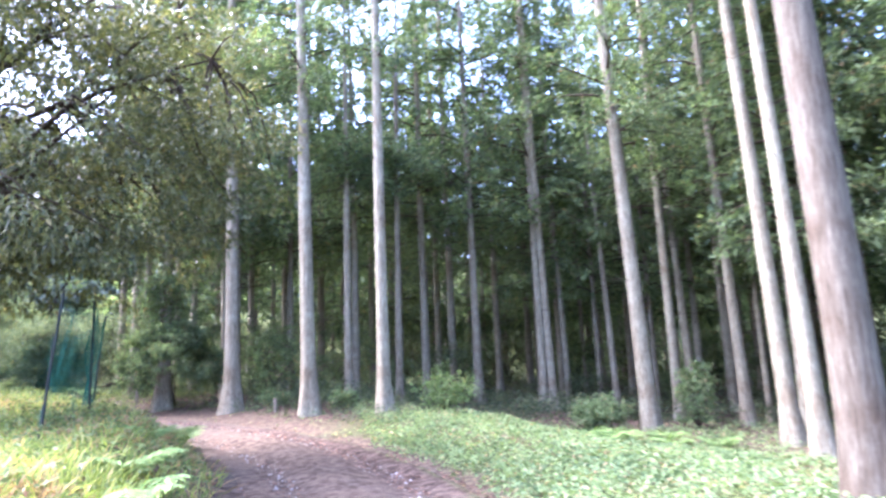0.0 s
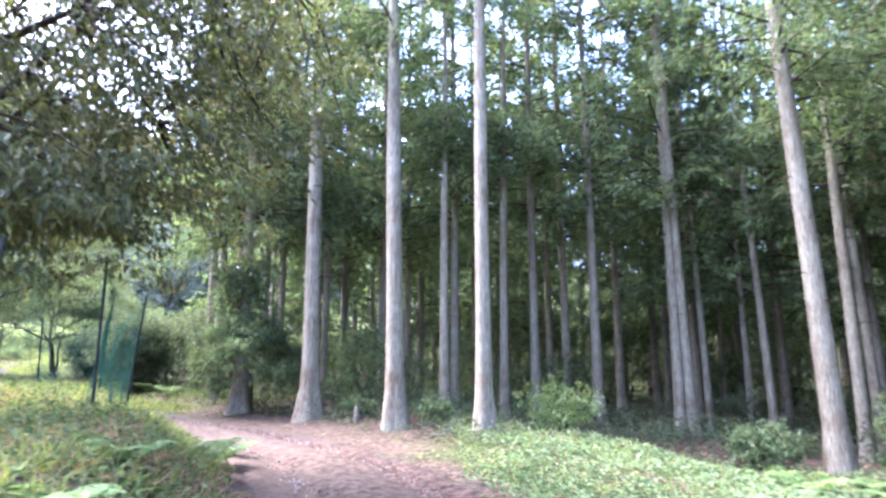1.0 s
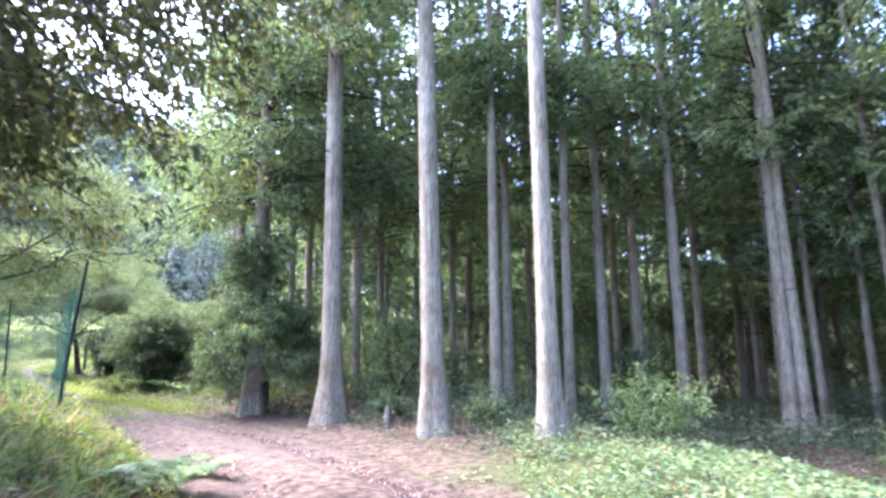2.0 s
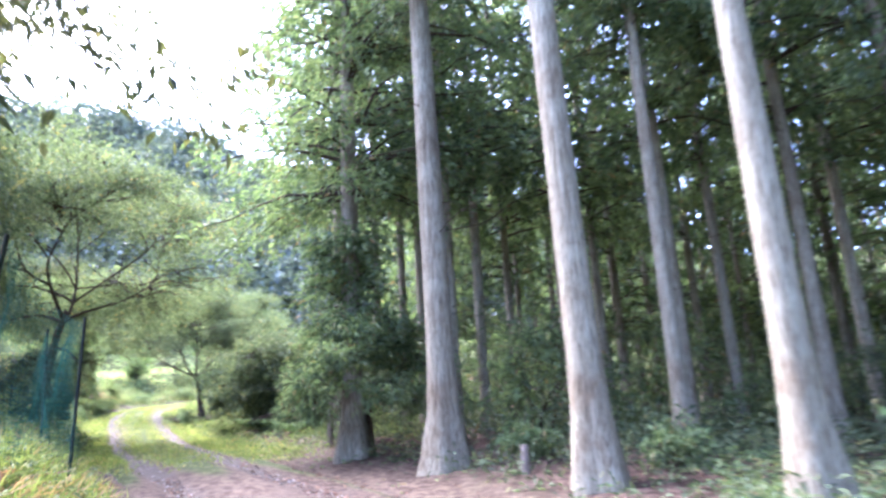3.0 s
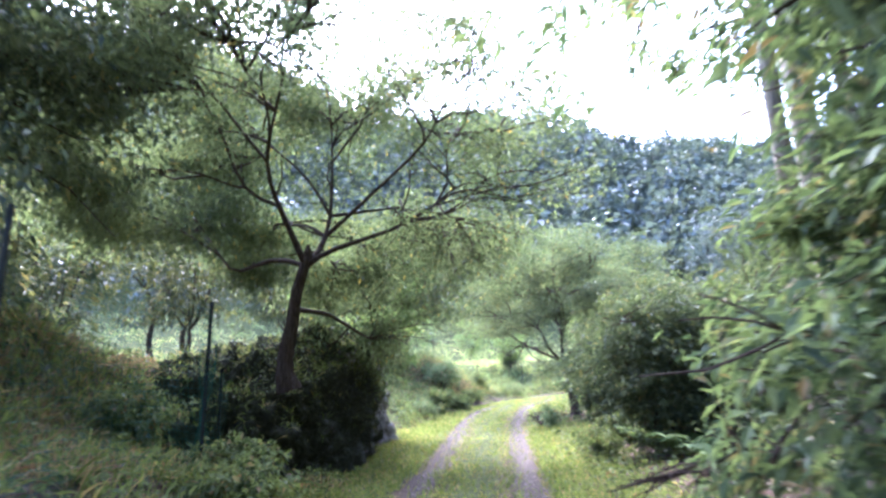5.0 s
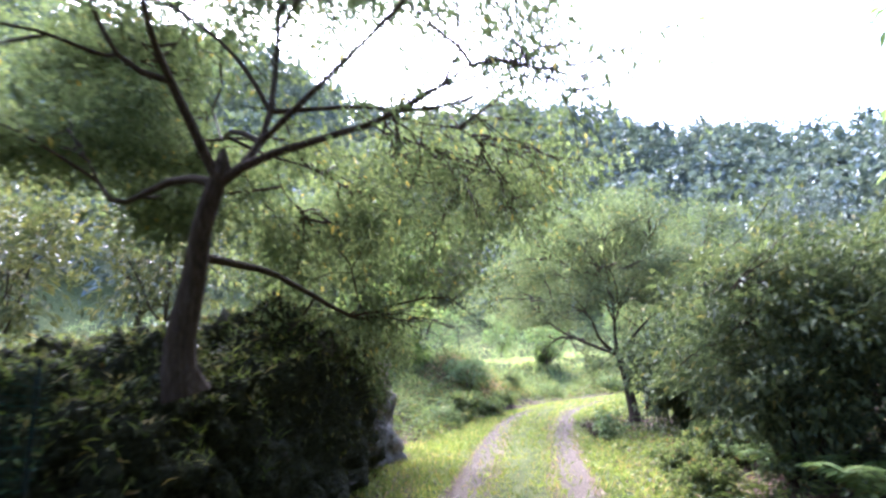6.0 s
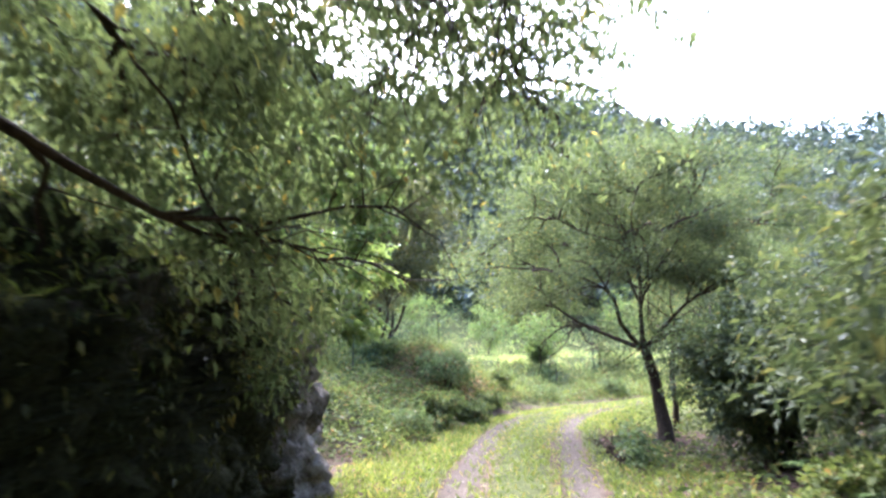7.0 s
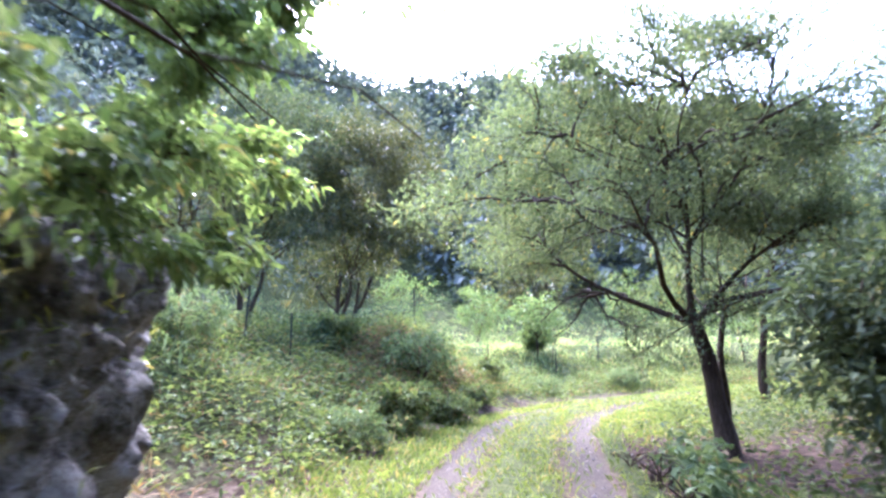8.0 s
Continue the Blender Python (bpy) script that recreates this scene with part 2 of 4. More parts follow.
def bend(rng, a, b, segs=7, wob=0.06, rise=0.0):
    """A curved, slightly crooked line from a to b."""
    a, b = np.asarray(a, float), np.asarray(b, float)
    t = np.linspace(0, 1, segs)[:, None]
    d = np.linalg.norm(b - a)
    w = rng.normal(0, wob * d, (1, 3)) * np.sin(np.pi * t) + rng.normal(0, wob * d * 0.5, (1, 3)) * np.sin(2 * np.pi * t) + rng.normal(0, wob * d * 0.25, (1, 3)) * np.sin(3.3 * np.pi * t)
    return a + (b - a) * t + w + UP * (rise * d * np.sin(np.pi * t))


# ---- lie of the land ----
ROAD = np.array([(-3.40, -31.00, -0.30), (-1.70, -13.00, 0.45), (-0.28, -5.18, 0.53), (0.11, -2.49, 0.45), (0.18, -0.55, 0.41), (0.15, 1.68, 0.36),
                 (-0.10, 3.40, 0.37), (-0.65, 5.22, 0.44), (-1.47, 6.95, 0.52), (-2.59, 8.49, 0.61), (-4.10, 10.10, 0.70), (-5.61, 11.54, 0.80),
                 (-7.37, 13.26, 0.90), (-8.64, 14.47, 0.97), (-9.81, 15.68, 1.03), (-10.85, 16.82, 1.09), (-13.44, 19.61, 1.41), (-16.30, 22.90, 1.78),
                 (-18.00, 25.50, 2.05), (-18.90, 28.40, 2.31), (-19.10, 31.00, 2.53), (-18.30, 33.80, 2.78), (-15.90, 36.10, 3.06), (-12.00, 37.70, 3.42)])


def refine(P, k):
    """A smooth curve through P (Catmull-Rom)."""
    Q = np.vstack([2 * P[0] - P[1], P, 2 * P[-1] - P[-2]])
    out = []
    for i in range(1, len(Q) - 2):
        for t in np.linspace(0, 1, k, endpoint=False):
            a, b, c, d = Q[i - 1:i + 3]
            out.append(0.5 * (2 * b + (c - a) * t + (2 * a - 5 * b + 4 * c - d) * t * t + (3 * b - a - 3 * c + d) * t ** 3))
    return np.array(out + [P[-1]])


LINE = refine(ROAD, 8)
TANG = unit(np.gradient(LINE[:, :2], axis=0))
SIDE = np.stack([-TANG[:, 1], TANG[:, 0]], -1)
RUN = np.concatenate([[0], np.cumsum(np.linalg.norm(np.diff(LINE[:, :2], axis=0), axis=1))])
RUN -= RUN[8 * 5]


def road_frame(x, y):
    """Distance along the road from the start of the walk, distance to its left, and the road's height there."""
    x, y = np.asarray(x, float), np.asarray(y, float)
    shape = x.shape
    p = np.stack([x.ravel(), y.ravel()], -1)
    s, d, z = np.empty(len(p)), np.empty(len(p)), np.empty(len(p))
    for i in range(0, len(p), 20000):
        q = p[i:i + 20000]
        e = q[:, None] - LINE[None, :, :2]
        k = (e ** 2).sum(-1).argmin(1)
        v = q - LINE[k, :2]
        along, left = (v * TANG[k]).sum(-1), (v * SIDE[k]).sum(-1)
        far = np.sqrt((v ** 2).sum(-1))
        s[i:i + 20000] = RUN[k] + along
        d[i:i + 20000] = np.where(left >= 0, far, -far)
        slope = np.gradient(LINE[:, 2], RUN)
        z[i:i + 20000] = LINE[k, 2] + slope[k] * np.clip(along, -1, 1)
    return s.reshape(shape), d.reshape(shape), z.reshape(shape)


def step(a, b, v):
    t = np.clip((v - a) / (b - a), 0, 1)
    return t * t * (3 - 2 * t)


def waves(x, y, k):
    return (np.sin(x * k + 1.3) * np.cos(y * k * 1.1 + 0.4) + 0.5 * np.sin(x * k * 2.3 + y * k * 1.7 + 2.0) + 0.3 * np.cos(x * k * 4.1 - y * k * 3.7))


def ground_height(x, y, bare=False):
    x, y = np.asarray(x, float), np.asarray(y, float)
    s, d, z = road_frame(x, y)
    left, right = np.maximum(d, 0), np.maximum(-d, 0)
    z = z + (0.05 + 0.03 * np.maximum(y - 10, 0) - z) * step(4, 13, right)
    # the left bank: low at first, high behind the boulder, then a terrace with a scarp
    b1 = 0.62 * step(1.2, 2.4, left) * step(-14, -2, s) * (1 - step(13, 17, s))
    b2 = 1.4 * step(2.5, 4.0, left) * step(12, 15, s) * (1 - step(19.5, 22, s))
    steep = step(27, 31, s)
    b3 = (0.55 * step(1.4 - 0.2 * steep, 3.0 - 0.9 * steep, left) + 1.0 * step(2.4 - 0.8 * steep, 5.0 - 1.9 * steep, left)) * step(24, 26.5, s) * (1 - 0.8 * step(30.5, 34.5, s) * (1 - step(3.0, 6.5, left)))
    h = z + b1 + b2 + b3 + 0.05 * np.maximum(left - 4, 0) * step(4, 14, left)
    # the right: a slight shelf under the cedars, a fall past the broad tree
    h = h + 0.2 * step(1.2, 3.2, right) * step(-1, 5, s) * (1 - step(22, 27, s)) * (1 - step(4, 6.5, right) * (1 - step(9, 13, s))) - 0.1 * step(1.2, 3, right) * step(26, 29, s) - 0.3 * step(2.5, 6, right) * (step(-20, -8, s) - step(2, 8, s))
    h = h + 0.09 * waves(x, y, 1.9) * step(1.6, 3.0, left) * step(22, 25, s)
    h = h + 0.05 * waves(x, y, 0.9) * step(1.0, 2.2, np.abs(d)) + 0.12 * waves(x, y, 0.35) * step(3, 8, np.abs(d))
    # hills round the valley
    yaw = np.degrees(np.arctan2(-(x + 10.9), y - 16.8))
    lift = np.interp(yaw, [-60, -20, 0, 16, 25, 37, 46, 57, 64, 71, 90, 120, 170], [0.05, 0.1, 0.17, 0.23, 0.31, 0.36, 0.375, 0.37, 0.42, 0.48, 0.48, 0.25, 0.1])
    r8 = np.hypot(x + 10.9, y - 16.8)
    h = h + step(30 - 6 * step(58, 70, yaw), 98, r8) * (lift * 98 + 2.5 * waves(x, y, 0.06)) - 12 * step(110, 220, r8)
    if not bare:
        h = h - 0.06 * (1 - step(0.9, 1.15, np.abs(d)))
    return h


def gz(x, y):
    return float(ground_height(np.array([x]), np.array([y]))[0])


def set_cover(me, rgb):
    a = me.color_attributes.new("cover", "FLOAT_COLOR", "POINT")
    a.data.foreach_set("color", np.concatenate([rgb, np.ones((len(rgb), 1))], 1).astype(np.float32).ravel())


def build_ground():
    n = 250
    u = np.linspace(-1, 1, n)
    gx, gy = np.meshgrid(-7 + 6 * np.sinh(5.4 * u), 13 + 6 * np.sinh(5.4 * u), indexing="ij")
    h = ground_height(gx, gy)
    V = np.stack([gx, gy, h], -1).reshape(-1, 3)
    i, j = np.meshgrid(np.arange(n - 1), np.arange(n - 1), indexing="ij")
    F = np.stack([i * n + j, (i + 1) * n + j, (i + 1) * n + j + 1, i * n + j + 1], -1).reshape(-1, 4)
    me = raw_mesh("ground", V, F, GROUND_MAT, True)
    s, d, _ = road_frame(gx, gy)
    r = np.hypot(gx + 8, gy - 14)
    dirt = (1 - step(1.0, 1.5, np.abs(d))) * 0.6
    green = 0.25 + 0.65 * step(2, 5, d) + 0.8 * step(24, 28, s) * step(1.2, 2, np.abs(d)) * (1 - step(2, 4, -d) * 0.6)
    green = green + 0.5 * step(1.0, 2.0, -d) * (1 - step(4, 7, s)) * (1 - step(5, 9, -d)) - 0.5 * step(3, 6, -d) * step(4, 8, s)
    green = green - 1.1 * np.exp(-((gx + 14.3) / 2.1) ** 2 - ((gy - 23.1) / 2.6) ** 2)
    green = green - 0.35 * step(28, 31, s) * step(1.5, 1.8, d) * (1 - step(2.6, 3.2, d))
    yaw = np.degrees(np.arctan2(-(gx + 10.9), gy - 16.8))
    green = np.where((r > 30) & (yaw > 5), 0.9, green)
    green = np.maximum(green, 0.95 * step(20, 27, r) * (d < 0))
    litter = np.clip(0.9 * step(1.5, 3, -d) * step(3, 7, s), 0, 1) * (1 - 0.6 * step(6, 12, -d)) + 1.2 * np.exp(-((gx + 14.3) / 2.4) ** 2 - ((gy - 23.1) / 3.0) ** 2)
    set_cover(me, np.clip(np.stack([dirt, green, litter], -1).reshape(-1, 3), 0, 1))
    return tagged(new("ground", me), "uneven forest soil and meadow rising to wooded hills", "ground", kind="structure")


def build_road():
    rng = np.random.default_rng(3)
    P = refine(LINE[8 * 1:], 3)
    T = unit(np.gradient(P[:, :2], axis=0))
    N = np.stack([-T[:, 1], T[:, 0]], -1)
    w = np.linspace(-1.25, 1.25, 31)
    X = P[:, None, :2] + N[:, None] * w[None, :, None]
    s, d, _ = road_frame(X[..., 0], X[..., 1])
    rut = np.exp(-((np.abs(w) - 0.6) / 0.2) ** 2)
    Z = ground_height(X[..., 0], X[..., 1], True) + 0.012 - 0.05 * rut[None] + 0.03 * np.exp(-(w / 0.3) ** 2)[None] - 0.12 * step(1.05, 1.25, np.abs(w))[None]
    Z = Z + 0.012 * waves(X[..., 0], X[..., 1], 4.0)
    n, k = len(P), len(w)
    V = np.concatenate([X, Z[..., None]], -1).reshape(-1, 3)
    i, j = np.meshgrid(np.arange(n - 1), np.arange(k - 1), indexing="ij")
    F = np.stack([i * k + j, (i + 1) * k + j, (i + 1) * k + j + 1, i * k + j + 1], -1).reshape(-1, 4)
    me = raw_mesh("road", V, F, ROAD_MAT, True)
    late = step(9, 14, s)
    aw = np.abs(w)[None]
    dirt = (1 - late) * 0.4 + late * np.exp(-((aw - 0.6) / 0.2) ** 2) * 1.0
    green = late * (1.0 * np.exp(-(aw / 0.34) ** 2) + 1.0 * step(0.75, 0.95, aw)) + (1 - late) * (0.15 + 0.5 * step(0.8, 1.2, -w[None]) )
    litter = (1 - late) * (0.35 + 0.4 * step(0, 1, -w[None]))
    set_cover(me, np.clip(np.stack([dirt, green, litter], -1).reshape(-1, 3), 0, 1))
    return tagged(new("road", me), "narrow dirt track with two gravel ruts and grassy middle", "road", kind="structure")


build_ground()
build_road()


# ---- cedars ----
def cedar_trunk(rng, height, r, lean=(0, 0), flare=1.0, crook=0.012):
    n = 22 if r > 0.08 else 16
    t = np.linspace(0, 1, n) ** 1.35
    z = t * height - 0.15
    P = np.stack([lean[0] * t * height + crook * height * 0.2 * np.sin(t * 5 + rng.uniform(0, 6)) * t, lean[1] * t * height + crook * height * 0.2 * np.cos(t * 4 + rng.uniform(0, 6)) * t, z], -1)
    sides = 14 if r > 0.12 else 10
    ang = np.linspace(0, 2 * np.pi, sides, endpoint=False)
    zz = np.maximum(z, 0)[:, None]
    lobes = 1 + flare * (0.55 + 0.4 * np.cos(ang * 5 + rng.uniform(0, 6)) + 0.2 * np.cos(ang * 3 + rng.uniform(0, 6)))[None] * np.exp(-zz / (1.3 * r + 0.12))
    R = r * (1 - 0.8 * t)[:, None] * lobes * (1 + 0.03 * np.cos(ang * 4 + zz * 1.2))
    V = np.stack([P[:, 0:1] + R * np.cos(ang), P[:, 1:2] + R * np.sin(ang), np.repeat(P[:, 2:3], sides, 1)], -1)
    i, j = np.meshgrid(np.arange(n - 1), np.arange(sides), indexing="ij")
    jn = (j + 1) % sides
    F = np.stack([i * sides + j, i * sides + jn, (i + 1) * sides + jn, (i + 1) * sides + j], -1).reshape(-1, 4)
    return V.reshape(-1, 3), F, P


def along(P, z):
    return np.stack([np.interp(z, P[:, 2], P[:, 0]), np.interp(z, P[:, 2], P[:, 1]), z], -1)


def cedar(name, x, y, height, r, crown_from, reach, branches, tufts, seed, lean=(0, 0), label="", flare=1.0, group="cedars at the forest edge", dead=6, drop=0.35, leaf=(0.2, 0.05), low=None, dense=9, thin=False, bark=None, settle=1.1):
    rng = np.random.default_rng(seed)
    root = tagged(empty(name, (x, y, gz(x, y))), label or "tall straight cedar with grey-brown bark and bare lower trunk", "tree", group)
    V, F, P = cedar_trunk(rng, height, r, lean, flare)
    TV, TF = V, F
    limbs, LP, LD = [], [], []
    zs = crown_from + (height - crown_from) * np.sort(rng.uniform(0, 0.97, branches)) ** settle
    if low:
        zs = np.concatenate([zs, rng.uniform(low[0], low[1], low[2])])
    az = rng.uniform(0, 2 * np.pi, len(zs))
    for z, a in zip(zs, az):
        f = (z - crown_from) / (height - crown_from)
        ln = reach * (1 - 0.8 * f) * rng.uniform(0.6, 1.15) * min(1, 0.75 + 2.5 * f) if f >= 0 else low[3] * rng.uniform(0.6, 1.1)
        o = along(P, np.array([z]))[0]
        out = np.array([np.cos(a), np.sin(a), 0])
        tip = o + out * ln + UP * ln * rng.uniform(-drop, 0.25)
        line = bend(rng, o, tip, 6, 0.03, 0.12)
        limbs.append((line, np.linspace(0.014 + 0.009 * ln, 0.005, 6)))
        k = max(int(tufts * (0.4 + ln / reach)), 3)
        t = rng.uniform(0.14, 1.05, k)
        c = np.stack([np.interp(t, np.linspace(0, 1, 6), line[:, q]) for q in range(3)], -1)
        side = np.cross(out, UP)
        c = c + side * (rng.normal(0, 0.17, k) * ln * (1.1 - 0.5 * t))[:, None] + UP * rng.normal(-0.05, 0.1, k)[:, None]
        per = dense
        cc = np.repeat(c, per, 0) + rng.normal(0, 0.1, (k * per, 3))
        LP.append(cc)
        LD.append(out[None] * 0.8 + rng.normal(0, 0.65, (k * per, 3)) - UP * 0.15)
    for q in range(dead):
        z = crown_from * rng.uniform(0.45, 1.0)
        a = rng.uniform(0, 2 * np.pi)
        o = along(P, np.array([z]))[0]
        limbs.append((bend(rng, o, o + np.array([np.cos(a), np.sin(a), rng.uniform(-0.3, 0.3)]) * rng.uniform(0.3, 1.0), 5, 0.06), np.linspace(0.012, 0.004, 5)))
    if thin:
        limbs = [(q[::2], w[::2]) for q, w in limbs]
    V, F = tubes(limbs, 3 if thin else 4)
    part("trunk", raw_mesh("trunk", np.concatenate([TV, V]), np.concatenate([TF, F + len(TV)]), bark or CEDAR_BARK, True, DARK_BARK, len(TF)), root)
    V, F = leaves(rng, np.concatenate(LP), np.concatenate(LD), leaf[0], leaf[1], 0.1, 0.2, 0.9)
    part("crown", raw_mesh("crown", V, F, CEDAR_LEAF), root, "dark green needle sprays in tufts")
    return root


# measured trees of the front row: place, radius, height of the lowest branches
cedar("cedar_tree", -4.09, 12.86, 17, 0.165, 3.9, 2.9, 170, 15, 11, flare=1.6, low=(2.0, 3.6, 30, 0.85), leaf=(0.15, 0.046), dense=15, dead=0, label="cedar with flared base and leafy low branches round its trunk", drop=0.5)
cedar("cedar_tree", -2.22, 11.24, 19, 0.185, 5.8, 2.5, 90, 16, 12, (-0.012, 0), flare=1.1, dense=13, leaf=(0.15, 0.05))
cedar("cedar_tree", -0.41, 9.87, 20, 0.175, 7.6, 2.1, 64, 16, 13, (-0.02, 0), flare=1.3, dense=12, leaf=(0.15, 0.05))
cedar("cedar_tree", 0.55, 12.07, 14, 0.11, 9.5, 1.3, 22, 14, 14, dense=10, leaf=(0.15, 0.05), low=(5.8, 7.0, 30, 1.25), label="slender cedar with a low tufted crown")
cedar("cedar_tree", 1.12, 8.75, 19, 0.145, 7.8, 2.0, 56, 16, 15, flare=1.2, dense=12, leaf=(0.15, 0.05))
cedar("cedar_tree", 2.01, 13.4, 15, 0.115, 10.0, 1.4, 24, 14, 16, (0.015, 0), dense=10, leaf=(0.15, 0.05), low=(6.2, 7.4, 34, 1.3))
cedar("cedar_tree", 6.55, 13.5, 21, 0.135, 9.8, 1.9, 40, 15, 17, (-0.02, 0))
cedar("cedar_tree", 7.6, 14.9, 16, 0.1, 7.2, 1.7, 34, 14, 18, (-0.02, 0))
cedar("cedar_tree", 6.91, 8.47, 21, 0.19, 6.4, 2.8, 90, 18, 19, (-0.03, 0), flare=0.7, dense=12, leaf=(0.15, 0.05))
cedar("cedar_tree", 8.6, 13.6, 14, 0.11, 5.4, 1.6, 32, 14, 20, (-0.03, 0))
cedar("cedar_tree", 10.4, 12.4, 17, 0.13, 5.6, 2.2, 38, 15, 21, (-0.03, 0))
cedar("cedar_tree", 8.6, 20.5, 15, 0.12, 4.6, 2.0, 34, 15, 22)
cedar("cedar_tree", 9.6, 8.9, 18, 0.14, 5.8, 2.1, 38, 15, 23, (-0.02, 0))
cedar("cedar_tree", 7.98, 5.4, 20, 0.16, 9.6, 2.2, 38, 15, 24, (-0.03, 0))
cedar("cedar_tree", 7.55, 4.2, 20, 0.15, 9.6, 2.2, 38, 15, 25, (-0.03, 0))
cedar("cedar_tree", 4.9, 0.42, 22, 0.235, 10.5, 2.8, 44, 15, 26, (-0.025, 0), flare=0.6, bark=SHADED_BROWN_BARK, label="thick brown cedar trunk close to the track, darkened for shade")


def forest():
    """The cedars behind the front row: four fuller shapes near the track, four lighter ones behind."""
    rng = np.random.default_rng(8)
    near, far = [], []
    for i, (h, r, c, w) in enumerate([(20.0, 0.125, 5.0, 2.5), (18.5, 0.105, 4.4, 2.3), (21.0, 0.135, 5.6, 2.6), (17.0, 0.09, 3.8, 2.1)]):
        near.append(cedar("cedar_tree", 12.0 + 2.2 * i, 14.5 + 1.5 * i, h, r, c, w, 84, 8, 40 + i, label="cedar in the shaded stand with dark low boughs", group="cedars in the shaded stand", dead=12, leaf=(0.22, 0.075), dense=10, settle=1.25))
        far.append(cedar("cedar_tree", 14 + 2.3 * i, 27 + 1.8 * i, h * 0.95, r, c * 0.7, w, 62, 4, 50 + i, label="cedar deep in the shaded stand", group="cedars in the shaded stand", dead=3, leaf=(0.46, 0.15), dense=7, thin=True, settle=1.3))
    spots = [(k.location.x, k.location.y) for k in near + far]
    for i, (x, y) in enumerate([(-5.5, 15.6), (-4.0, 16.4), (-6.4, 17.6), (-2.8, 14.2), (9.2, 11.2), (11.3, 10.4), (12.7, 8.7), (10.9, 6.9), (13.0, 5.8), (9.5, 6.9), (13.6, 11.3), (10.4, 3.6), (12.3, 3.0), (9.4, 1.6), (0.92, 15.09), (-1.05, 15.91), (3.13, 15.44), (-2.62, 15.68), (2.09, 17.78), (-0.42, 18.25), (4.56, 14.51), (8.59, 14.74), (12.49, 11.23), (11.58, 9.24), (13.92, 9.59), (-4.62, 17.08), (4.43, 17.55), (10.28, 14.27), (11.97, 12.87), (14.18, 11.82), (11.06, 17.43), (10.67, 6.90), (13.27, 6.08), (15.35, 8.19)]):
        spots.append((x, y))
        copy_thing(near[i % 2 + (2 if x > 2.5 else 0)], Matrix.Translation((x, y, gz(x, y))) @ Matrix.Rotation(i * 1.1, 4, "Z"))
    tries = 0
    while len(spots) < 245 and tries < 20000:
        tries += 1
        x, y = rng.uniform(-11, 36), rng.uniform(-6, 56)
        s, d, z = road_frame(np.array([x]), np.array([y]))
        if d[0] > -3.2 or (s[0] > 30 and d[0] > -9) or x < -5.8 - 0.2 * (y - 14) or (x < 9.5 and y < 12.2) or (x < 6.0 and y < 14.0):
            continue
        deep = math.hypot(x - 0, y - 8)
        if min((x - a) ** 2 + (y - b) ** 2 for a, b in spots) < (1.6 if deep < 24 else 2.3) ** 2:
            continue
        spots.append((x, y))
        k = near[rng.integers(0, 2) + (2 if x > 2.5 else 0)] if deep < 16 else far[rng.integers(0, 4)]
        copy_thing(k, Matrix.Translation((x, y, gz(x, y))) @ Matrix.Rotation(rng.uniform(0, 6.28), 4, "Z"))


forest()


# ---- broad-leaved trees and shrubs ----
def clear_of_road(P, head=2.2, half=1.2):
    s, d, z = road_frame(P[:, 0], P[:, 1])
    return (np.abs(d) > half) | (P[:, 2] > z + head)


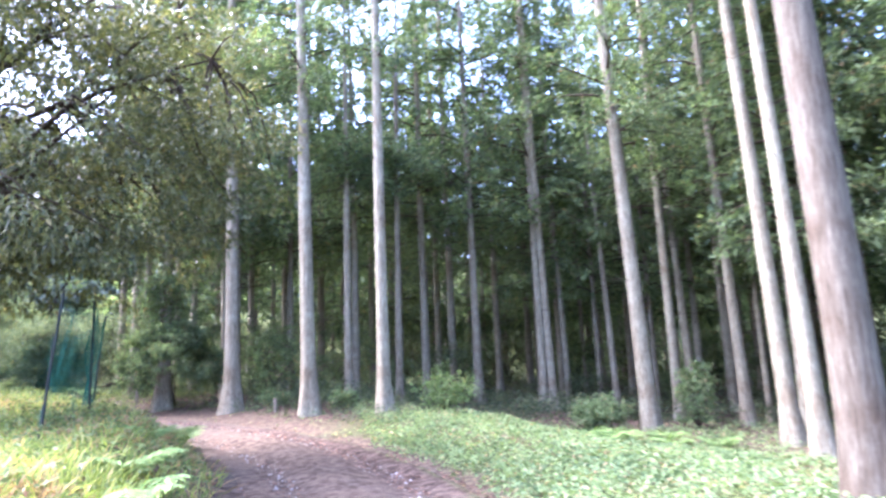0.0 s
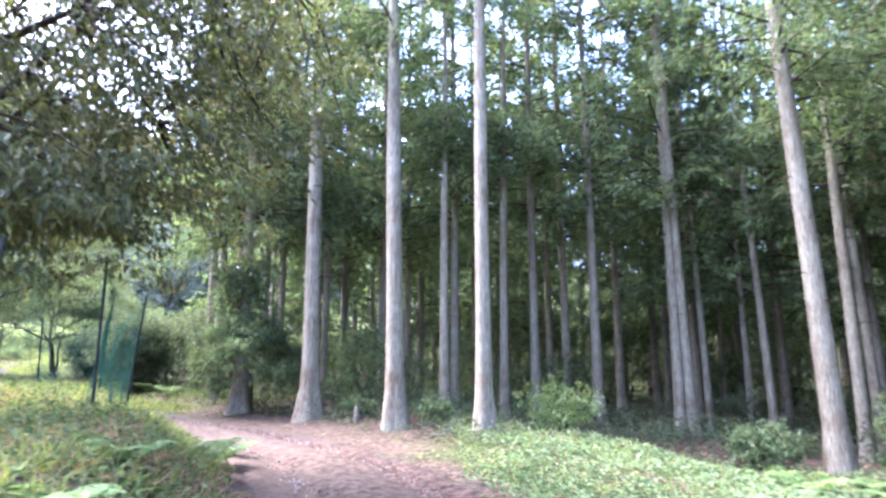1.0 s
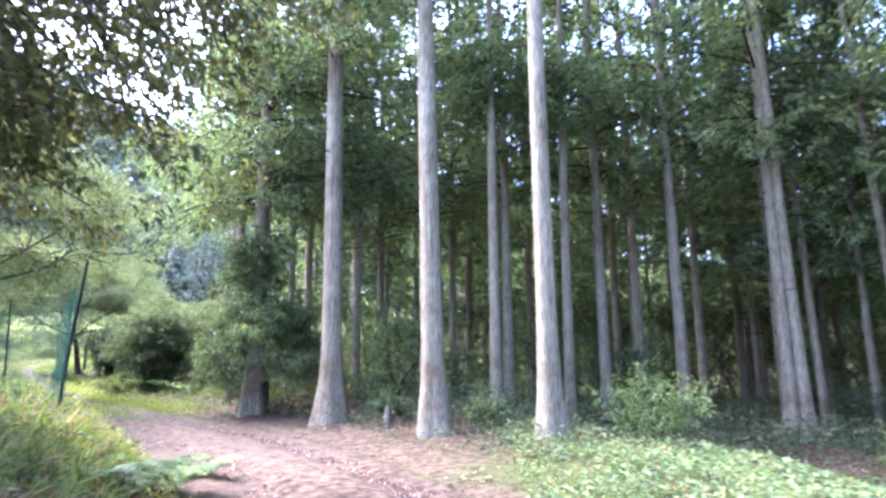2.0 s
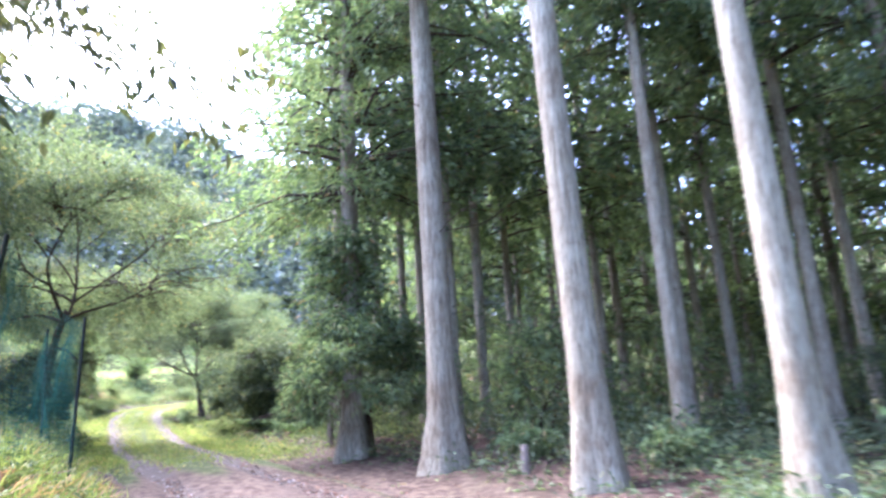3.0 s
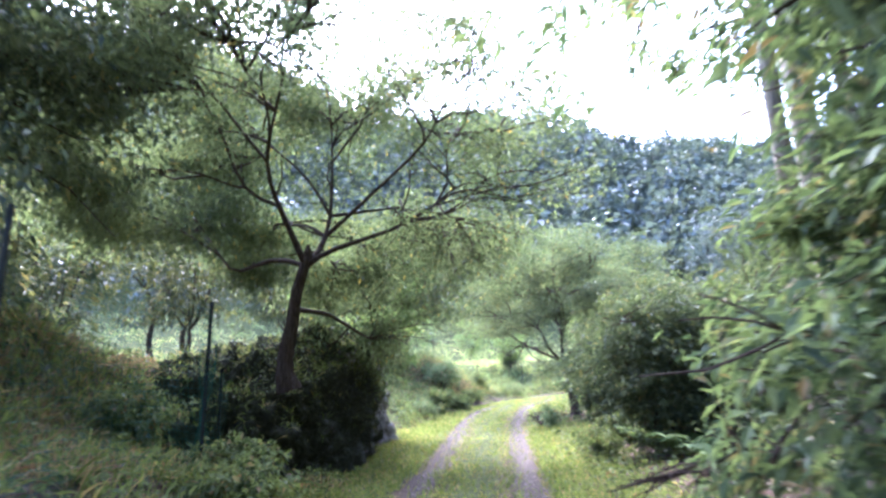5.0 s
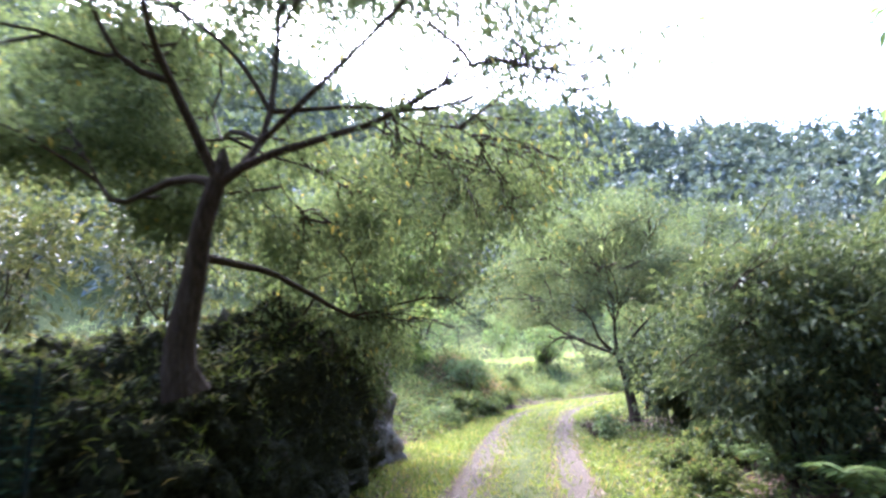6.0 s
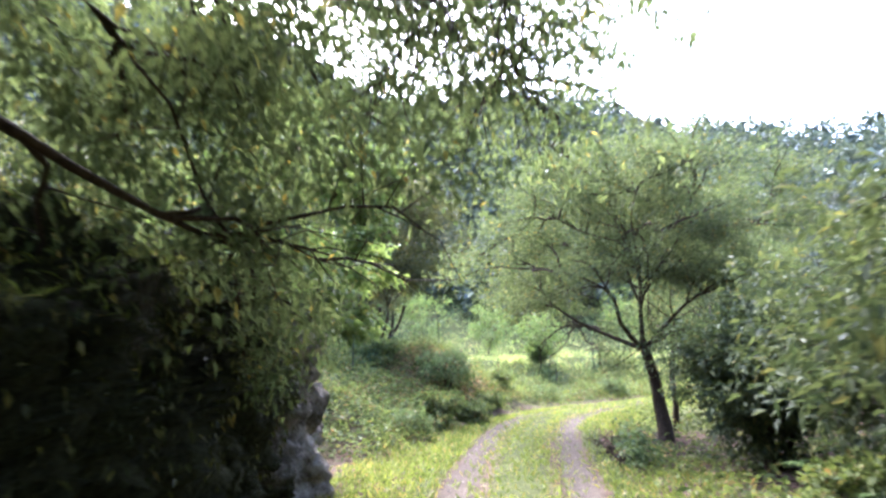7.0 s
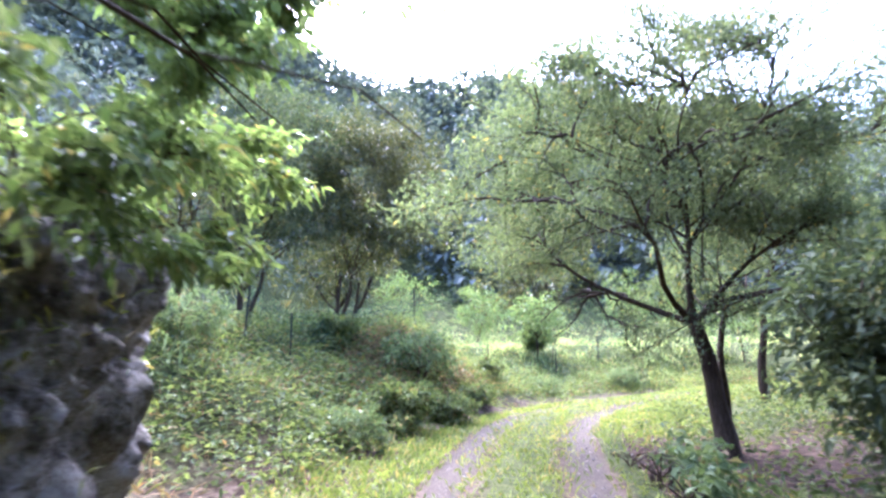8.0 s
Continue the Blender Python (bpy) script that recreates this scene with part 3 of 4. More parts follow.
def broad_tree(name, base, fork, crown_c, crown_r, mains, clumps, per, sigma, leaf, mat, trunk_r, seed, label, category="tree", group="", bark=None, hollow=0.55, stems=None, fill=0.8, sides=7, flat=1.0, tilt=0.6, sag=0.2, part_name="crown"):
    """A tree with its limbs reaching from the fork to clumps of leaves spread through the crown."""
    rng = np.random.default_rng(seed)
    bark = bark or DARK_BARK
    base, fork, cc, cr = (np.asarray(v, float) for v in (base, fork, crown_c, crown_r))
    root = tagged(empty(name, base), label, category, group)
    lines = []
    for sx, sy in stems or [(0, 0)]:
        b0 = base + (sx * 0.4, sy * 0.4, -0.1)
        P = bend(rng, b0, fork + np.array((sx * 1.8, sy * 1.8, 0)), 9, 0.035)
        t = np.linspace(0, 1, 9)
        lines.append((P, trunk_r * (1 - 0.3 * t) * (1 + 0.5 * np.exp(-t * 9))))
    v = rng.normal(0, 1, (clumps, 3))
    v = unit(v) * (hollow + (1 - hollow) * rng.uniform(0, 1, (clumps, 1)) ** 0.7)
    v *= 0.8 + 0.25 * np.sin(v[:, 0:1] * 5 + seed) * np.cos(v[:, 1:2] * 4) + 0.15 * rng.uniform(-1, 1, (clumps, 1))
    C = cc + v * cr
    ma = np.linspace(0, 2 * np.pi, mains, endpoint=False) + rng.uniform(-0.3, 0.3, mains)
    me = rng.uniform(-0.2, 0.9, mains)
    M = cc + np.stack([np.cos(ma) * np.cos(me), np.sin(ma) * np.cos(me), np.sin(me)], -1) * cr * 0.72
    mpts = []
    for m in M:
        P = bend(rng, fork, m, 9, 0.08, 0.05)
        lines.append((P, np.linspace(trunk_r * 0.34, trunk_r * 0.09, 9)))
        mpts.append(P[2:])
    mp = np.concatenate(mpts)
    keep = clear_of_road(C)
    C = C[keep]
    for c in C:
        e = mp - c
        q = mp[((e ** 2).sum(1) + 0.6 * np.maximum(0, e[:, 2]) ** 2).argmin()]
        lines.append((bend(rng, q, c, 6, 0.06, 0.05), np.linspace(trunk_r * 0.13, 0.006, 6)))
    V, F = tubes([q for q in lines if q[1][0] > 0.02], sides)
    W, G = tubes([q for q in lines if q[1][0] <= 0.02] or lines[:1], 3)
    V, F = np.concatenate([V, W]) - base, np.concatenate([F, G + len(V)])
    part("trunk", raw_mesh("trunk", V, F, bark, True), root)
    sub = np.repeat(C, 5, 0) + rng.normal(0, sigma, (len(C) * 5, 3)) * (1, 1, 0.7 * flat)
    k = len(sub) * per // 5
    idx = rng.integers(0, len(sub), k)
    P = sub[idx] + rng.normal(0, sigma * 0.45, (k, 3)) * (1, 1, 0.6 * flat)
    P = P[clear_of_road(P)]
    D = unit(P - (cc - (0, 0, cr[2] * 0.3))) * 0.5 + rng.normal(0, 0.6, (len(P), 3)) - UP * 0.25
    V, F = leaves(rng, P - base, D, leaf[0], leaf[1], 0.15, sag, tilt)
    part(part_name, raw_mesh(part_name, V, F, mat), root)
    return root


def at(x, y, dz=0.0):
    return (x, y, gz(x, y) + dz)


def limb_tree(name, base, fork, tips, count, leaf, mat, trunk_r, seed, label, category="tree", group="", subs=9, spread=1.5, twig=0.6, flat=0.35, bark=None, half=1.2, stems=None, clump=0.14, sides=6, droop=0.25, near=0.3, arms=()):
    """A tree grown limb by limb: mains to the tips, side branches, twigs, and leaves along the twigs. A tip may carry a fourth number, its share of leaves."""
    rng = np.random.default_rng(seed)
    base, fork = np.asarray(base, float), np.asarray(fork, float)
    root = tagged(empty(name, base), label, category, group)
    lines, spots, weight = [], [], []
    t = np.linspace(0, 1, 9)
    for sx, sy in stems or [(0, 0)]:
        P = bend(rng, base + (sx, sy, -0.25), fork + (sx * 0.5, sy * 0.5, 0), 9, 0.03)
        P = np.vstack([P, P[-1] + UP * 0.12 * trunk_r / 0.1])
        lines.append((P, np.append(trunk_r * (1 - 0.42 * t) * (1 + 0.55 * np.exp(-t * 8)), 0.15 * trunk_r)))
    grown = [(fork - UP * 0.12, 0.6), (fork - UP * 0.35, 0.5)]
    mains = []
    for arm in arms:
        P = refine(np.array(arm, float), 4)
        mains.append((P[np.linspace(0, len(P) - 1, 12).round().astype(int)], trunk_r * (0.07 + 0.25 * np.linspace(1, 0, 12) ** 1.3), 0.5, np.linalg.norm(P[-1] - P[0])))
    for tip in sorted(tips, key=lambda q: q[2], reverse=True):
        share = tip[3] if len(tip) > 3 else 1.0
        tip = np.array(tip[:3], float)
        ln = np.linalg.norm(tip - fork)
        o, r = min(grown, key=lambda g: np.linalg.norm(tip - g[0]) + 0.75 * np.linalg.norm(g[0] - fork) + 1.2 * max(0, g[0][2] - tip[2]) + rng.uniform(0, 0.35))
        P = bend(rng, o, tip, 12, 0.075, 0.05)
        R = trunk_r * (0.06 + (min(r * 0.85, 0.17 + 0.065 * ln) - 0.06) * np.linspace(1, 0, 12) ** 1.6)
        mains.append((P, R, share, ln))
        grown += [(P[k], R[k] / trunk_r) for k in (2, 3, 4, 5, 6)]
    for P, R, share, ln in mains:
        lines.append((P, R))
        for q in range(max(int(subs * ln / 3), 3)):
            u = near + (1 - near) * rng.uniform(0, 1) ** 0.8
            o = np.array([np.interp(u, np.linspace(0, 1, 12), P[:, k]) for k in range(3)])
            head = unit(P[min(int(u * 11) + 1, 11)] - P[max(int(u * 11) - 1, 0)])
            d = unit(head * 0.75 + rng.normal(0, 0.75, 3) * (1, 1, flat) + UP * 0.08)
            sl = spread * rng.uniform(0.5, 1.1) * (1.15 - 0.5 * u)
            S = bend(rng, o, o + d * sl - UP * droop * sl * 0.4, 6, 0.06, 0.08)
            lines.append((S, np.linspace(trunk_r * 0.16, 0.006, 6)))
            for w in range(6):
                v = rng.uniform(0.25, 1)
                o2 = np.array([np.interp(v, np.linspace(0, 1, 6), S[:, k]) for k in range(3)])
                d2 = unit(d + rng.normal(0, 0.8, 3) * (1, 1, flat + 0.1) - UP * droop)
                W = bend(rng, o2, o2 + d2 * twig * rng.uniform(0.5, 1.2), 4, 0.06, 0.05)
                lines.append((W[::3] if twig < 0.3 else W, np.linspace(0.007, 0.003, len(W[::3] if twig < 0.3 else W))))
                spots += [W[0] + (W[-1] - W[0]) * f for f in (0.25, 0.6, 1.0)]
                weight += [share * 0.7, share, share]
    V, F = tubes([q for q in lines if q[1][0] > 0.012], sides)
    W, G = tubes([q for q in lines if q[1][0] <= 0.012], 3)
    part("trunk", raw_mesh("trunk", np.concatenate([V, W]) - base, np.concatenate([F, G + len(V)]), bark or DARK_BARK, True), root)
    spots, weight = np.array(spots), np.array(weight)
    weight = weight * (0.5 + 0.5 * rng.uniform(0, 1, len(weight)))
    k = rng.choice(len(spots), count, p=weight / weight.sum())
    P = spots[k] + rng.normal(0, clump, (count, 3)) * (1, 1, 0.5)
    P = P[clear_of_road(P, 2.1, half)]
    D = unit(P - fork) * 0.5 + rng.normal(0, 0.6, (len(P), 3)) - UP * 0.35
    V, F = leaves(rng, P - base, D, leaf[0], leaf[1], 0.15, 0.2, 0.6)
    part("crown", raw_mesh("crown", V, F, mat), root)
    return root


def fan(seed, fork, mains, reach, height, low=0.1):
    """Tips of main limbs spread evenly round the fork, some low and some steep."""
    rng = np.random.default_rng(seed)
    a = np.arange(mains) * 2.4 + rng.uniform(-0.3, 0.3, mains)
    e = np.linspace(low, 1.35, mains)
    return [(fork[0] + reach * math.cos(q) * math.cos(p), fork[1] + reach * math.sin(q) * math.cos(p), fork[2] + height * math.sin(p)) for q, p in zip(a, e)]


# the dark tree that hangs over the bank and net
broad_tree("broadleaf_tree", at(-5.6, 3.4), (-5.4, 3.6, 3.4), (-3.9, 4.1, 5.1), (3.3, 3.1, 3.1), 12, 400, 165, 0.3, (0.1, 0.046), OAK_LEAF, 0.17, 60, "spreading broadleaf tree with small dark olive leaves", flat=0.8)
# dark tree behind the net
broad_tree("broadleaf_tree", at(-10.0, 9.2), (-10.0, 9.2, 3.5), (-9.9, 9.3, 5.2), (2.1, 2.1, 3.9), 8, 270, 200, 0.38, (0.095, 0.045), GLOSSY_LEAF, 0.13, 61, "dense dark evergreen tree behind the green net")
# cherry on the boulder: low arm over the rock, heavy limb along the track, sparse limbs over it
limb_tree("cherry_tree", (-10.42, 13.44, 2.35), (-10.23, 13.50, 3.60),
          [(-12.36, 15.23, 4.10, 0.7), (-10.38, 16.88, 4.55, 0.16), (-9.43, 16.29, 4.7, 0.14), (-11.88, 16.92, 4.50, 0.22), (-11.77, 17.74, 4.45, 0.2), (-13.15, 14.33, 4.80), (-13.06, 12.62, 4.30), (-11.86, 11.29, 4.60), (-10.15, 11.03, 4.80), (-8.13, 12.20, 5.50, 0.35), (-7.91, 14.61, 5.70, 0.3),
           (-10.75, 13.97, 6.70, 0.45), (-11.56, 15.09, 6.30, 0.55), (-9.41, 12.47, 6.30, 0.35), (-12.19, 13.27, 6.10, 0.55), (-10.76, 11.69, 6.20, 0.45), (-12.85, 13.49, 5.50), (-9.02, 11.88, 5.20, 0.5), (-9.34, 15.84, 5.50, 0.4), (-11.3, 17.2, 4.65, 0.14), (-12.3, 16.4, 4.3, 0.2)],
          118000, (0.078, 0.038), CHERRY_LEAF, 0.105, 62, "spreading cherry tree with dark forked trunk rooted on the boulder", subs=10, spread=1.5, twig=0.7, clump=0.19,
          arms=[[(-10.38, 13.5, 3.0), (-10.8, 14.2, 3.04), (-11.35, 15.1, 2.9), (-11.95, 15.75, 2.95), (-12.5, 16.3, 3.05)]])
# broad tree on the outside of the bend, and its neighbours
limb_tree("cherry_tree", at(-14.15, 23.42), (-14.4, 23.5, 3.2), fan(63, (-14.4, 23.5, 3.3), 18, 2.5, 2.7, 0.1), 80000, (0.066, 0.028), CHERRY_LEAF, 0.12, 63, "round-crowned cherry tree with leaning dark trunk beside the track", subs=9, spread=1.3)
limb_tree("cherry_tree", at(-14.95, 25.1), (-14.95, 25.4, 3.5), fan(64, (-14.75, 25.6, 3.5), 9, 2.2, 2.2), 20000, (0.085, 0.036), CHERRY_LEAF, 0.06, 64, "smaller cherry tree behind the leaning one", subs=6)
limb_tree("cherry_tree", at(-16.4, 29.9), (-16.4, 30.0, 4.2), fan(65, (-16.2, 30.1, 4.2), 9, 2.4, 2.2), 14000, (0.11, 0.045), CHERRY_LEAF, 0.1, 65, "cherry tree standing further along the bend", subs=5, sides=5)
# evergreens on the terrace
broad_tree("broadleaf_tree", at(-21.96, 23.79), (-21.8, 23.9, gz(-21.96, 23.79) + 1.1), (-21.5, 24.2, 6.6), (1.45, 1.45, 2.0), 8, 170, 150, 0.24, (0.09, 0.036), OAK_LEAF, 0.045, 66, "round evergreen tree with several thin stems on the terrace", stems=[(0, 0), (0.25, 0.1), (-0.15, 0.2), (0.1, -0.2)])
broad_tree("broadleaf_tree", at(-22.9, 22.1), (-22.9, 22.1, gz(-22.9, 22.1) + 1.2), (-22.7, 22.7, 7.0), (1.8, 1.8, 2.3), 8, 200, 140, 0.27, (0.09, 0.038), GLOSSY_LEAF, 0.055, 67, "dense dark evergreen tree on the terrace", stems=[(0, 0), (0.2, 0.15)])

def shrub(name, x, y, w, h, seed, leaf, mat, label, clumps=120, per=105, group="", sigma=None, g=None):
    g = gz(x, y) if g is None else g
    return broad_tree(name, (x, y, g), (x, y, g + h * 0.18), (x, y, g + h * 0.52), (w, w, h * 0.5), 7, clumps, per, sigma or 0.16 * w, leaf, mat, 0.02 + 0.02 * w, seed, label, "shrub", group, stems=[(0, 0), (0.12 * w, 0.06 * w), (-0.12 * w, 0.06 * w)], hollow=0.45, sides=5)


# leafy evergreen growing round the foot of the first cedar
x0, y0, z0 = at(-3.95, 12.9)
limb_tree("evergreen_shrub", (x0, y0 + 0.25, z0), (x0 + 0.05, y0 + 0.15, z0 + 0.85), [(x0 + 1.1 * math.cos(q), y0 + 1.1 * math.sin(q), z0 + 1.05 + 0.3 * math.sin(3 * q)) for q in np.arange(0, 6.2, 0.6)] + [(x0 + 0.7 * math.cos(q), y0 + 0.7 * math.sin(q), z0 + 1.75) for q in np.arange(0, 6.2, 1.0)],
          19000, (0.1, 0.033), CEDAR_LEAF, 0.035, 89, "leafy green shrub growing round the foot of a cedar", "shrub", subs=14, spread=0.55, twig=0.3, flat=0.5, half=0.9, stems=[(0, 0), (0.15, -0.2), (-0.2, 0.1)], clump=0.08)
# the tall hedge of evergreens outside the bend
for i, (x, y, w, h) in enumerate([(-8.95, 18.5, 1.2, 2.6), (-11.75, 21.5, 0.9, 1.9), (-10.02, 20.59, 1.3, 2.35), (-8.38, 19.73, 1.5, 2.6), (-6.74, 18.64, 1.5, 2.7)]):
    shrub("evergreen_shrub", x, y, w, h, 70 + i, (0.09, 0.042), GLOSSY_LEAF, "tall dense dark evergreen shrub beside the track", 170, 105, "hedge of evergreen shrubs")

# shaded undergrowth below the cedars
under = [shrub("forest_shrub", -5.2, 15.4, 1.2, 2.3, 80, (0.14, 0.05), GLOSSY_LEAF, "dark evergreen shrub in the shade of the cedars", 45, 34, "undergrowth below the cedars"),
         shrub("forest_shrub", -1.4, 13.9, 1.0, 2.0, 81, (0.16, 0.05), CEDAR_LEAF, "leafy green shrub in the shade of the cedars", 45, 34, "undergrowth below the cedars")]
rng = np.random.default_rng(9)
for x, y, k in [(-3.15, 15.91, 1.1), (-0.32, 15.44, 0.8), (1.96, 14.74, 0.75), (-2.31, 17.55, 1.3), (0.92, 18.25, 1.2), (-5.88, 19.19, 1.2), (-5.25, 21.76, 1.3), (3.78, 16.38, 0.9), (4.82, 19.66, 1.1), (7.94, 14.27, 0.6), (9.37, 10.76, 0.5), (11.58, 15.09, 0.8),
                (-3.99, 20.36, 1.3), (-1.26, 21.29, 1.4), (2.87, 22.23, 1.3), (12.62, 10.53, 0.7), (14.44, 14.04, 0.9), (10.02, 19.89, 1.1), (6.77, 23.40, 1.2), (13.14, 7.02, 0.6), (-6.30, 25.74, 1.3), (-2.73, 25.51, 1.4), (1.05, 29.25, 2.0), (6.25, 30.42, 2.1), (11.45, 29.25, 2.0), (16.65, 26.91, 2.0), (20.55, 22.81, 2.0), (22.50, 17.55, 2.0), (23.15, 12.29, 1.9), (19.90, 7.02, 1.7), (-4.73, 31.00, 2.0), (15.35, 18.72, 1.3), (17.30, 13.45, 1.2), (25.10, 25.74, 2.2), (3.65, 35.10, 2.3), (10.80, 35.68, 2.3), (18.60, 32.76, 2.2), (14.05, 22.81, 1.6), (8.85, 26.32, 1.7), (17.95, 17.55, 1.7), (27.05, 14.04, 2.2), (26.40, 19.89, 2.2), (28.35, 8.19, 2.2), (12.10, 25.15, 1.6), (21.85, 28.66, 2.2), (16.00, 9.95, 1.2)]:
    copy_thing(under[rng.integers(0, 2)], Matrix.Translation((x, y, gz(x, y))) @ Matrix.Rotation(rng.uniform(0, 6.28), 4, "Z") @ Matrix.Scale(k, 4))

# small shrubs at the edge of the weeds
shrub("small_shrub", 2.4, 8.8, 0.55, 0.95, 84, (0.07, 0.035), SHRUB_LEAF, "small pale green shrub at the forest edge", 70, 30, sigma=0.11)
shrub("small_shrub", 5.8, 8.9, 0.6, 0.75, 85, (0.08, 0.045), WEED_LEAF, "low bushy green shrub at the forest edge", 80, 50)
shrub("small_shrub", 7.9, 8.2, 0.45, 1.5, 86, (0.09, 0.045), WEED_LEAF, "leafy sapling beside a cedar trunk", 60, 35)
shrub("small_shrub", -1.3, 11.6, 0.4, 0.4, 87, (0.1, 0.04), WEED_LEAF, "young broadleaf shoots between cedar trunks", 30, 30)
shrub("small_shrub", 0.3, 10.6, 0.45, 0.42, 88, (0.09, 0.04), WEED_LEAF, "young broadleaf shoots between cedar trunks", 30, 30)


# ---- boulder ----
def boulder(name, c, half, turn, seed, label, sub=7):
    bm = bmesh.new()
    bmesh.ops.create_icosphere(bm, subdivisions=sub, radius=1.0)
    ca, sa = math.cos(turn), math.sin(turn)
    off = Vector((seed * 3.1, seed * 1.7, 0))
    for v in bm.verts:
        p = v.co.copy()
        q = Vector([math.copysign(abs(k) ** 0.7, k) for k in p])
        w = Vector((q.x * half[0], q.y * half[1], q.z * half[2]))
        n = Vector((p.x / half[0], p.y / half[1], p.z / half[2])).normalized()
        u = Vector((w.x, w.y, w.z * 0.6)) + off
        rough = 0.3 * noise.noise(u * 0.7) + 0.3 * abs(noise.noise(u * 1.5)) + 0.32 * abs(noise.noise(u * 2.8)) + 0.2 * abs(noise.noise(u * 6.0)) + 0.11 * abs(noise.noise(u * 11.0)) + 0.05 * noise.noise(u * 21)
        w += n * (rough - 0.3)
        v.co = (ca * w.x - sa * w.y, sa * w.x + ca * w.y, w.z + 0.14 * w.x + 0.12 * max(0, min(1, (w.x - 1.2) / 2)) * (0.5 + 0.5 * p.z))
    me = bpy.data.meshes.new(name)
    bm.to_mesh(me)
    bm.free()
    me.materials.append(ROCK_MAT)
    me.polygons.foreach_set("use_smooth", np.ones(len(me.polygons), bool))
    ob = new(name, me)
    ob.location = c
    return tagged(ob, label, "rock")


rock = boulder("boulder", (-13.35, 15.05, 1.66), (3.9, 1.35, 1.42), math.atan2(0.739, -0.674), 2, "large craggy grey mossy boulder beside the track, shade in its darker part")


def top_of_rock(x, y):
    """Heights on the boulder under each place, far down where it is missed."""
    out = np.full(len(x), -99.0)
    for i, (a, c) in enumerate(zip(x, y)):
        hit, p, n, _ = rock.ray_cast(Vector((a, c, 9)) - rock.location, (0, 0, -1))
        if hit and n.z > 0.35:
            out[i] = p.z + rock.location.z - 0.01
    return out


def hanging_ivy():
    """Small leaves hanging over the upper face of the boulder."""
    rng = np.random.default_rng(33)
    me = rock.data
    n = len(me.polygons)
    c, nr, ar = np.empty(n * 3), np.empty(n * 3), np.empty(n)
    me.polygons.foreach_get("center", c)
    me.polygons.foreach_get("normal", nr)
    me.polygons.foreach_get("area", ar)
    c, nr = c.reshape(-1, 3), nr.reshape(-1, 3)
    w = ar * np.clip((c[:, 2] + 0.35) / 1.2, 0, 1) ** 1.5 * (0.3 + 0.7 * (waves(c[:, 0], c[:, 1], 2.2) > 0))
    run = (c[:, 0] * -0.674 + c[:, 1] * 0.739)
    w = w * (1 - step(1.2, 2.2, run))
    k = rng.choice(n, 9000, p=w / w.sum())
    P = c[k] + rng.normal(0, 0.05, (len(k), 3)) + nr[k] * rng.uniform(0, 0.07, (len(k), 1))
    V, F = leaves(rng, P, nr[k] * 0.5 - UP * 0.7 + rng.normal(0, 0.4, (len(k), 3)), 0.058, 0.03)
    ob = tagged(new("ivy", raw_mesh("ivy", V, F, OAK_LEAF)), "dark ivy hanging over the boulder's upper face", "ivy", kind="stuff")
    ob.location = rock.location


hanging_ivy()


# ---- net fence ----
def post(parent, name, x, y, z0, h, r, lean=(0, 0), mat=None, o=(0, 0, 0)):
    V, F = tubes([(np.array([(x, y, z0 - 0.2), (x + lean[0] * h * 0.5, y + lean[1] * h * 0.5, z0 + h * 0.5), (x + lean[0] * h, y + lean[1] * h, z0 + h), (x + lean[0] * h, y + lean[1] * h, z0 + h + 0.004)]) - np.array(o), (r, r * 0.97, r * 0.92, 0.001))], 8)
    return part(name, raw_mesh(name, V, F, mat or POST_MAT, False), parent)


def net_fence(spots, heights, cells, thread, label, leans=None, seed=4, top_only=0.0, sag=0.12):
    """Posts with a slack net between them, knotted from thin threads."""
    rng = np.random.default_rng(seed)
    o = np.array((spots[0][0], spots[0][1], gz(*spots[0])))
    root = tagged(empty("net_fence", o), label, "fence")
    tops = []
    for i, ((x, y), h) in enumerate(zip(spots, heights)):
        ln = leans[i] if leans else rng.uniform(-0.05, 0.05, 2)
        post(root, "post", x, y, gz(x, y), h + 0.06, 0.016, ln, None, o)
        tops.append((x + ln[0] * h, y + ln[1] * h, gz(x, y) + h))
    for i in range(len(spots) - 1):
        a, b = np.array(tops[i]), np.array(tops[i + 1])
        ga, gb = np.array((*spots[i], gz(*spots[i]))), np.array((*spots[i + 1], gz(*spots[i + 1])))
        cell = cells[min(i, len(cells) - 1)]
        n, m = max(int(np.linalg.norm(b - a) / cell), 4), max(int(heights[i] / cell), 4)
        u, v = np.meshgrid(np.linspace(0, 1, n + 1), np.linspace(0, 1, m + 1), indexing="ij")
        u, v = u[..., None], v[..., None]
        top, low = a + (b - a) * u, ga + (gb - ga) * u + UP * top_only
        low[..., 2] = ground_height(low[..., 0], low[..., 1]) + top_only
        G = low + (top - low) * v
        s = np.sin(np.pi * u)
        G = G - UP * sag * s * v
        across = np.array((-(b - a)[1], (b - a)[0], 0))
        across = across / np.linalg.norm(across)
        G = G + across * (0.07 * np.sin(u * 9 + i) * np.sin(v * 5 + 1) + 0.12 * s * (1 - v) * v * 3)
        G = G + rng.normal(0, 0.004, G.shape) - o
        lines = [(G[q], np.full(m + 1, thread)) for q in range(n + 1)] + [(G[:, q], np.full(n + 1, thread)) for q in range(m + 1)]
        V, F = tubes(lines, 3)
        tagged(part("net", raw_mesh("net", V, F, NET_MAT), root, "slack green plastic net"), kind="stuff")
    return root


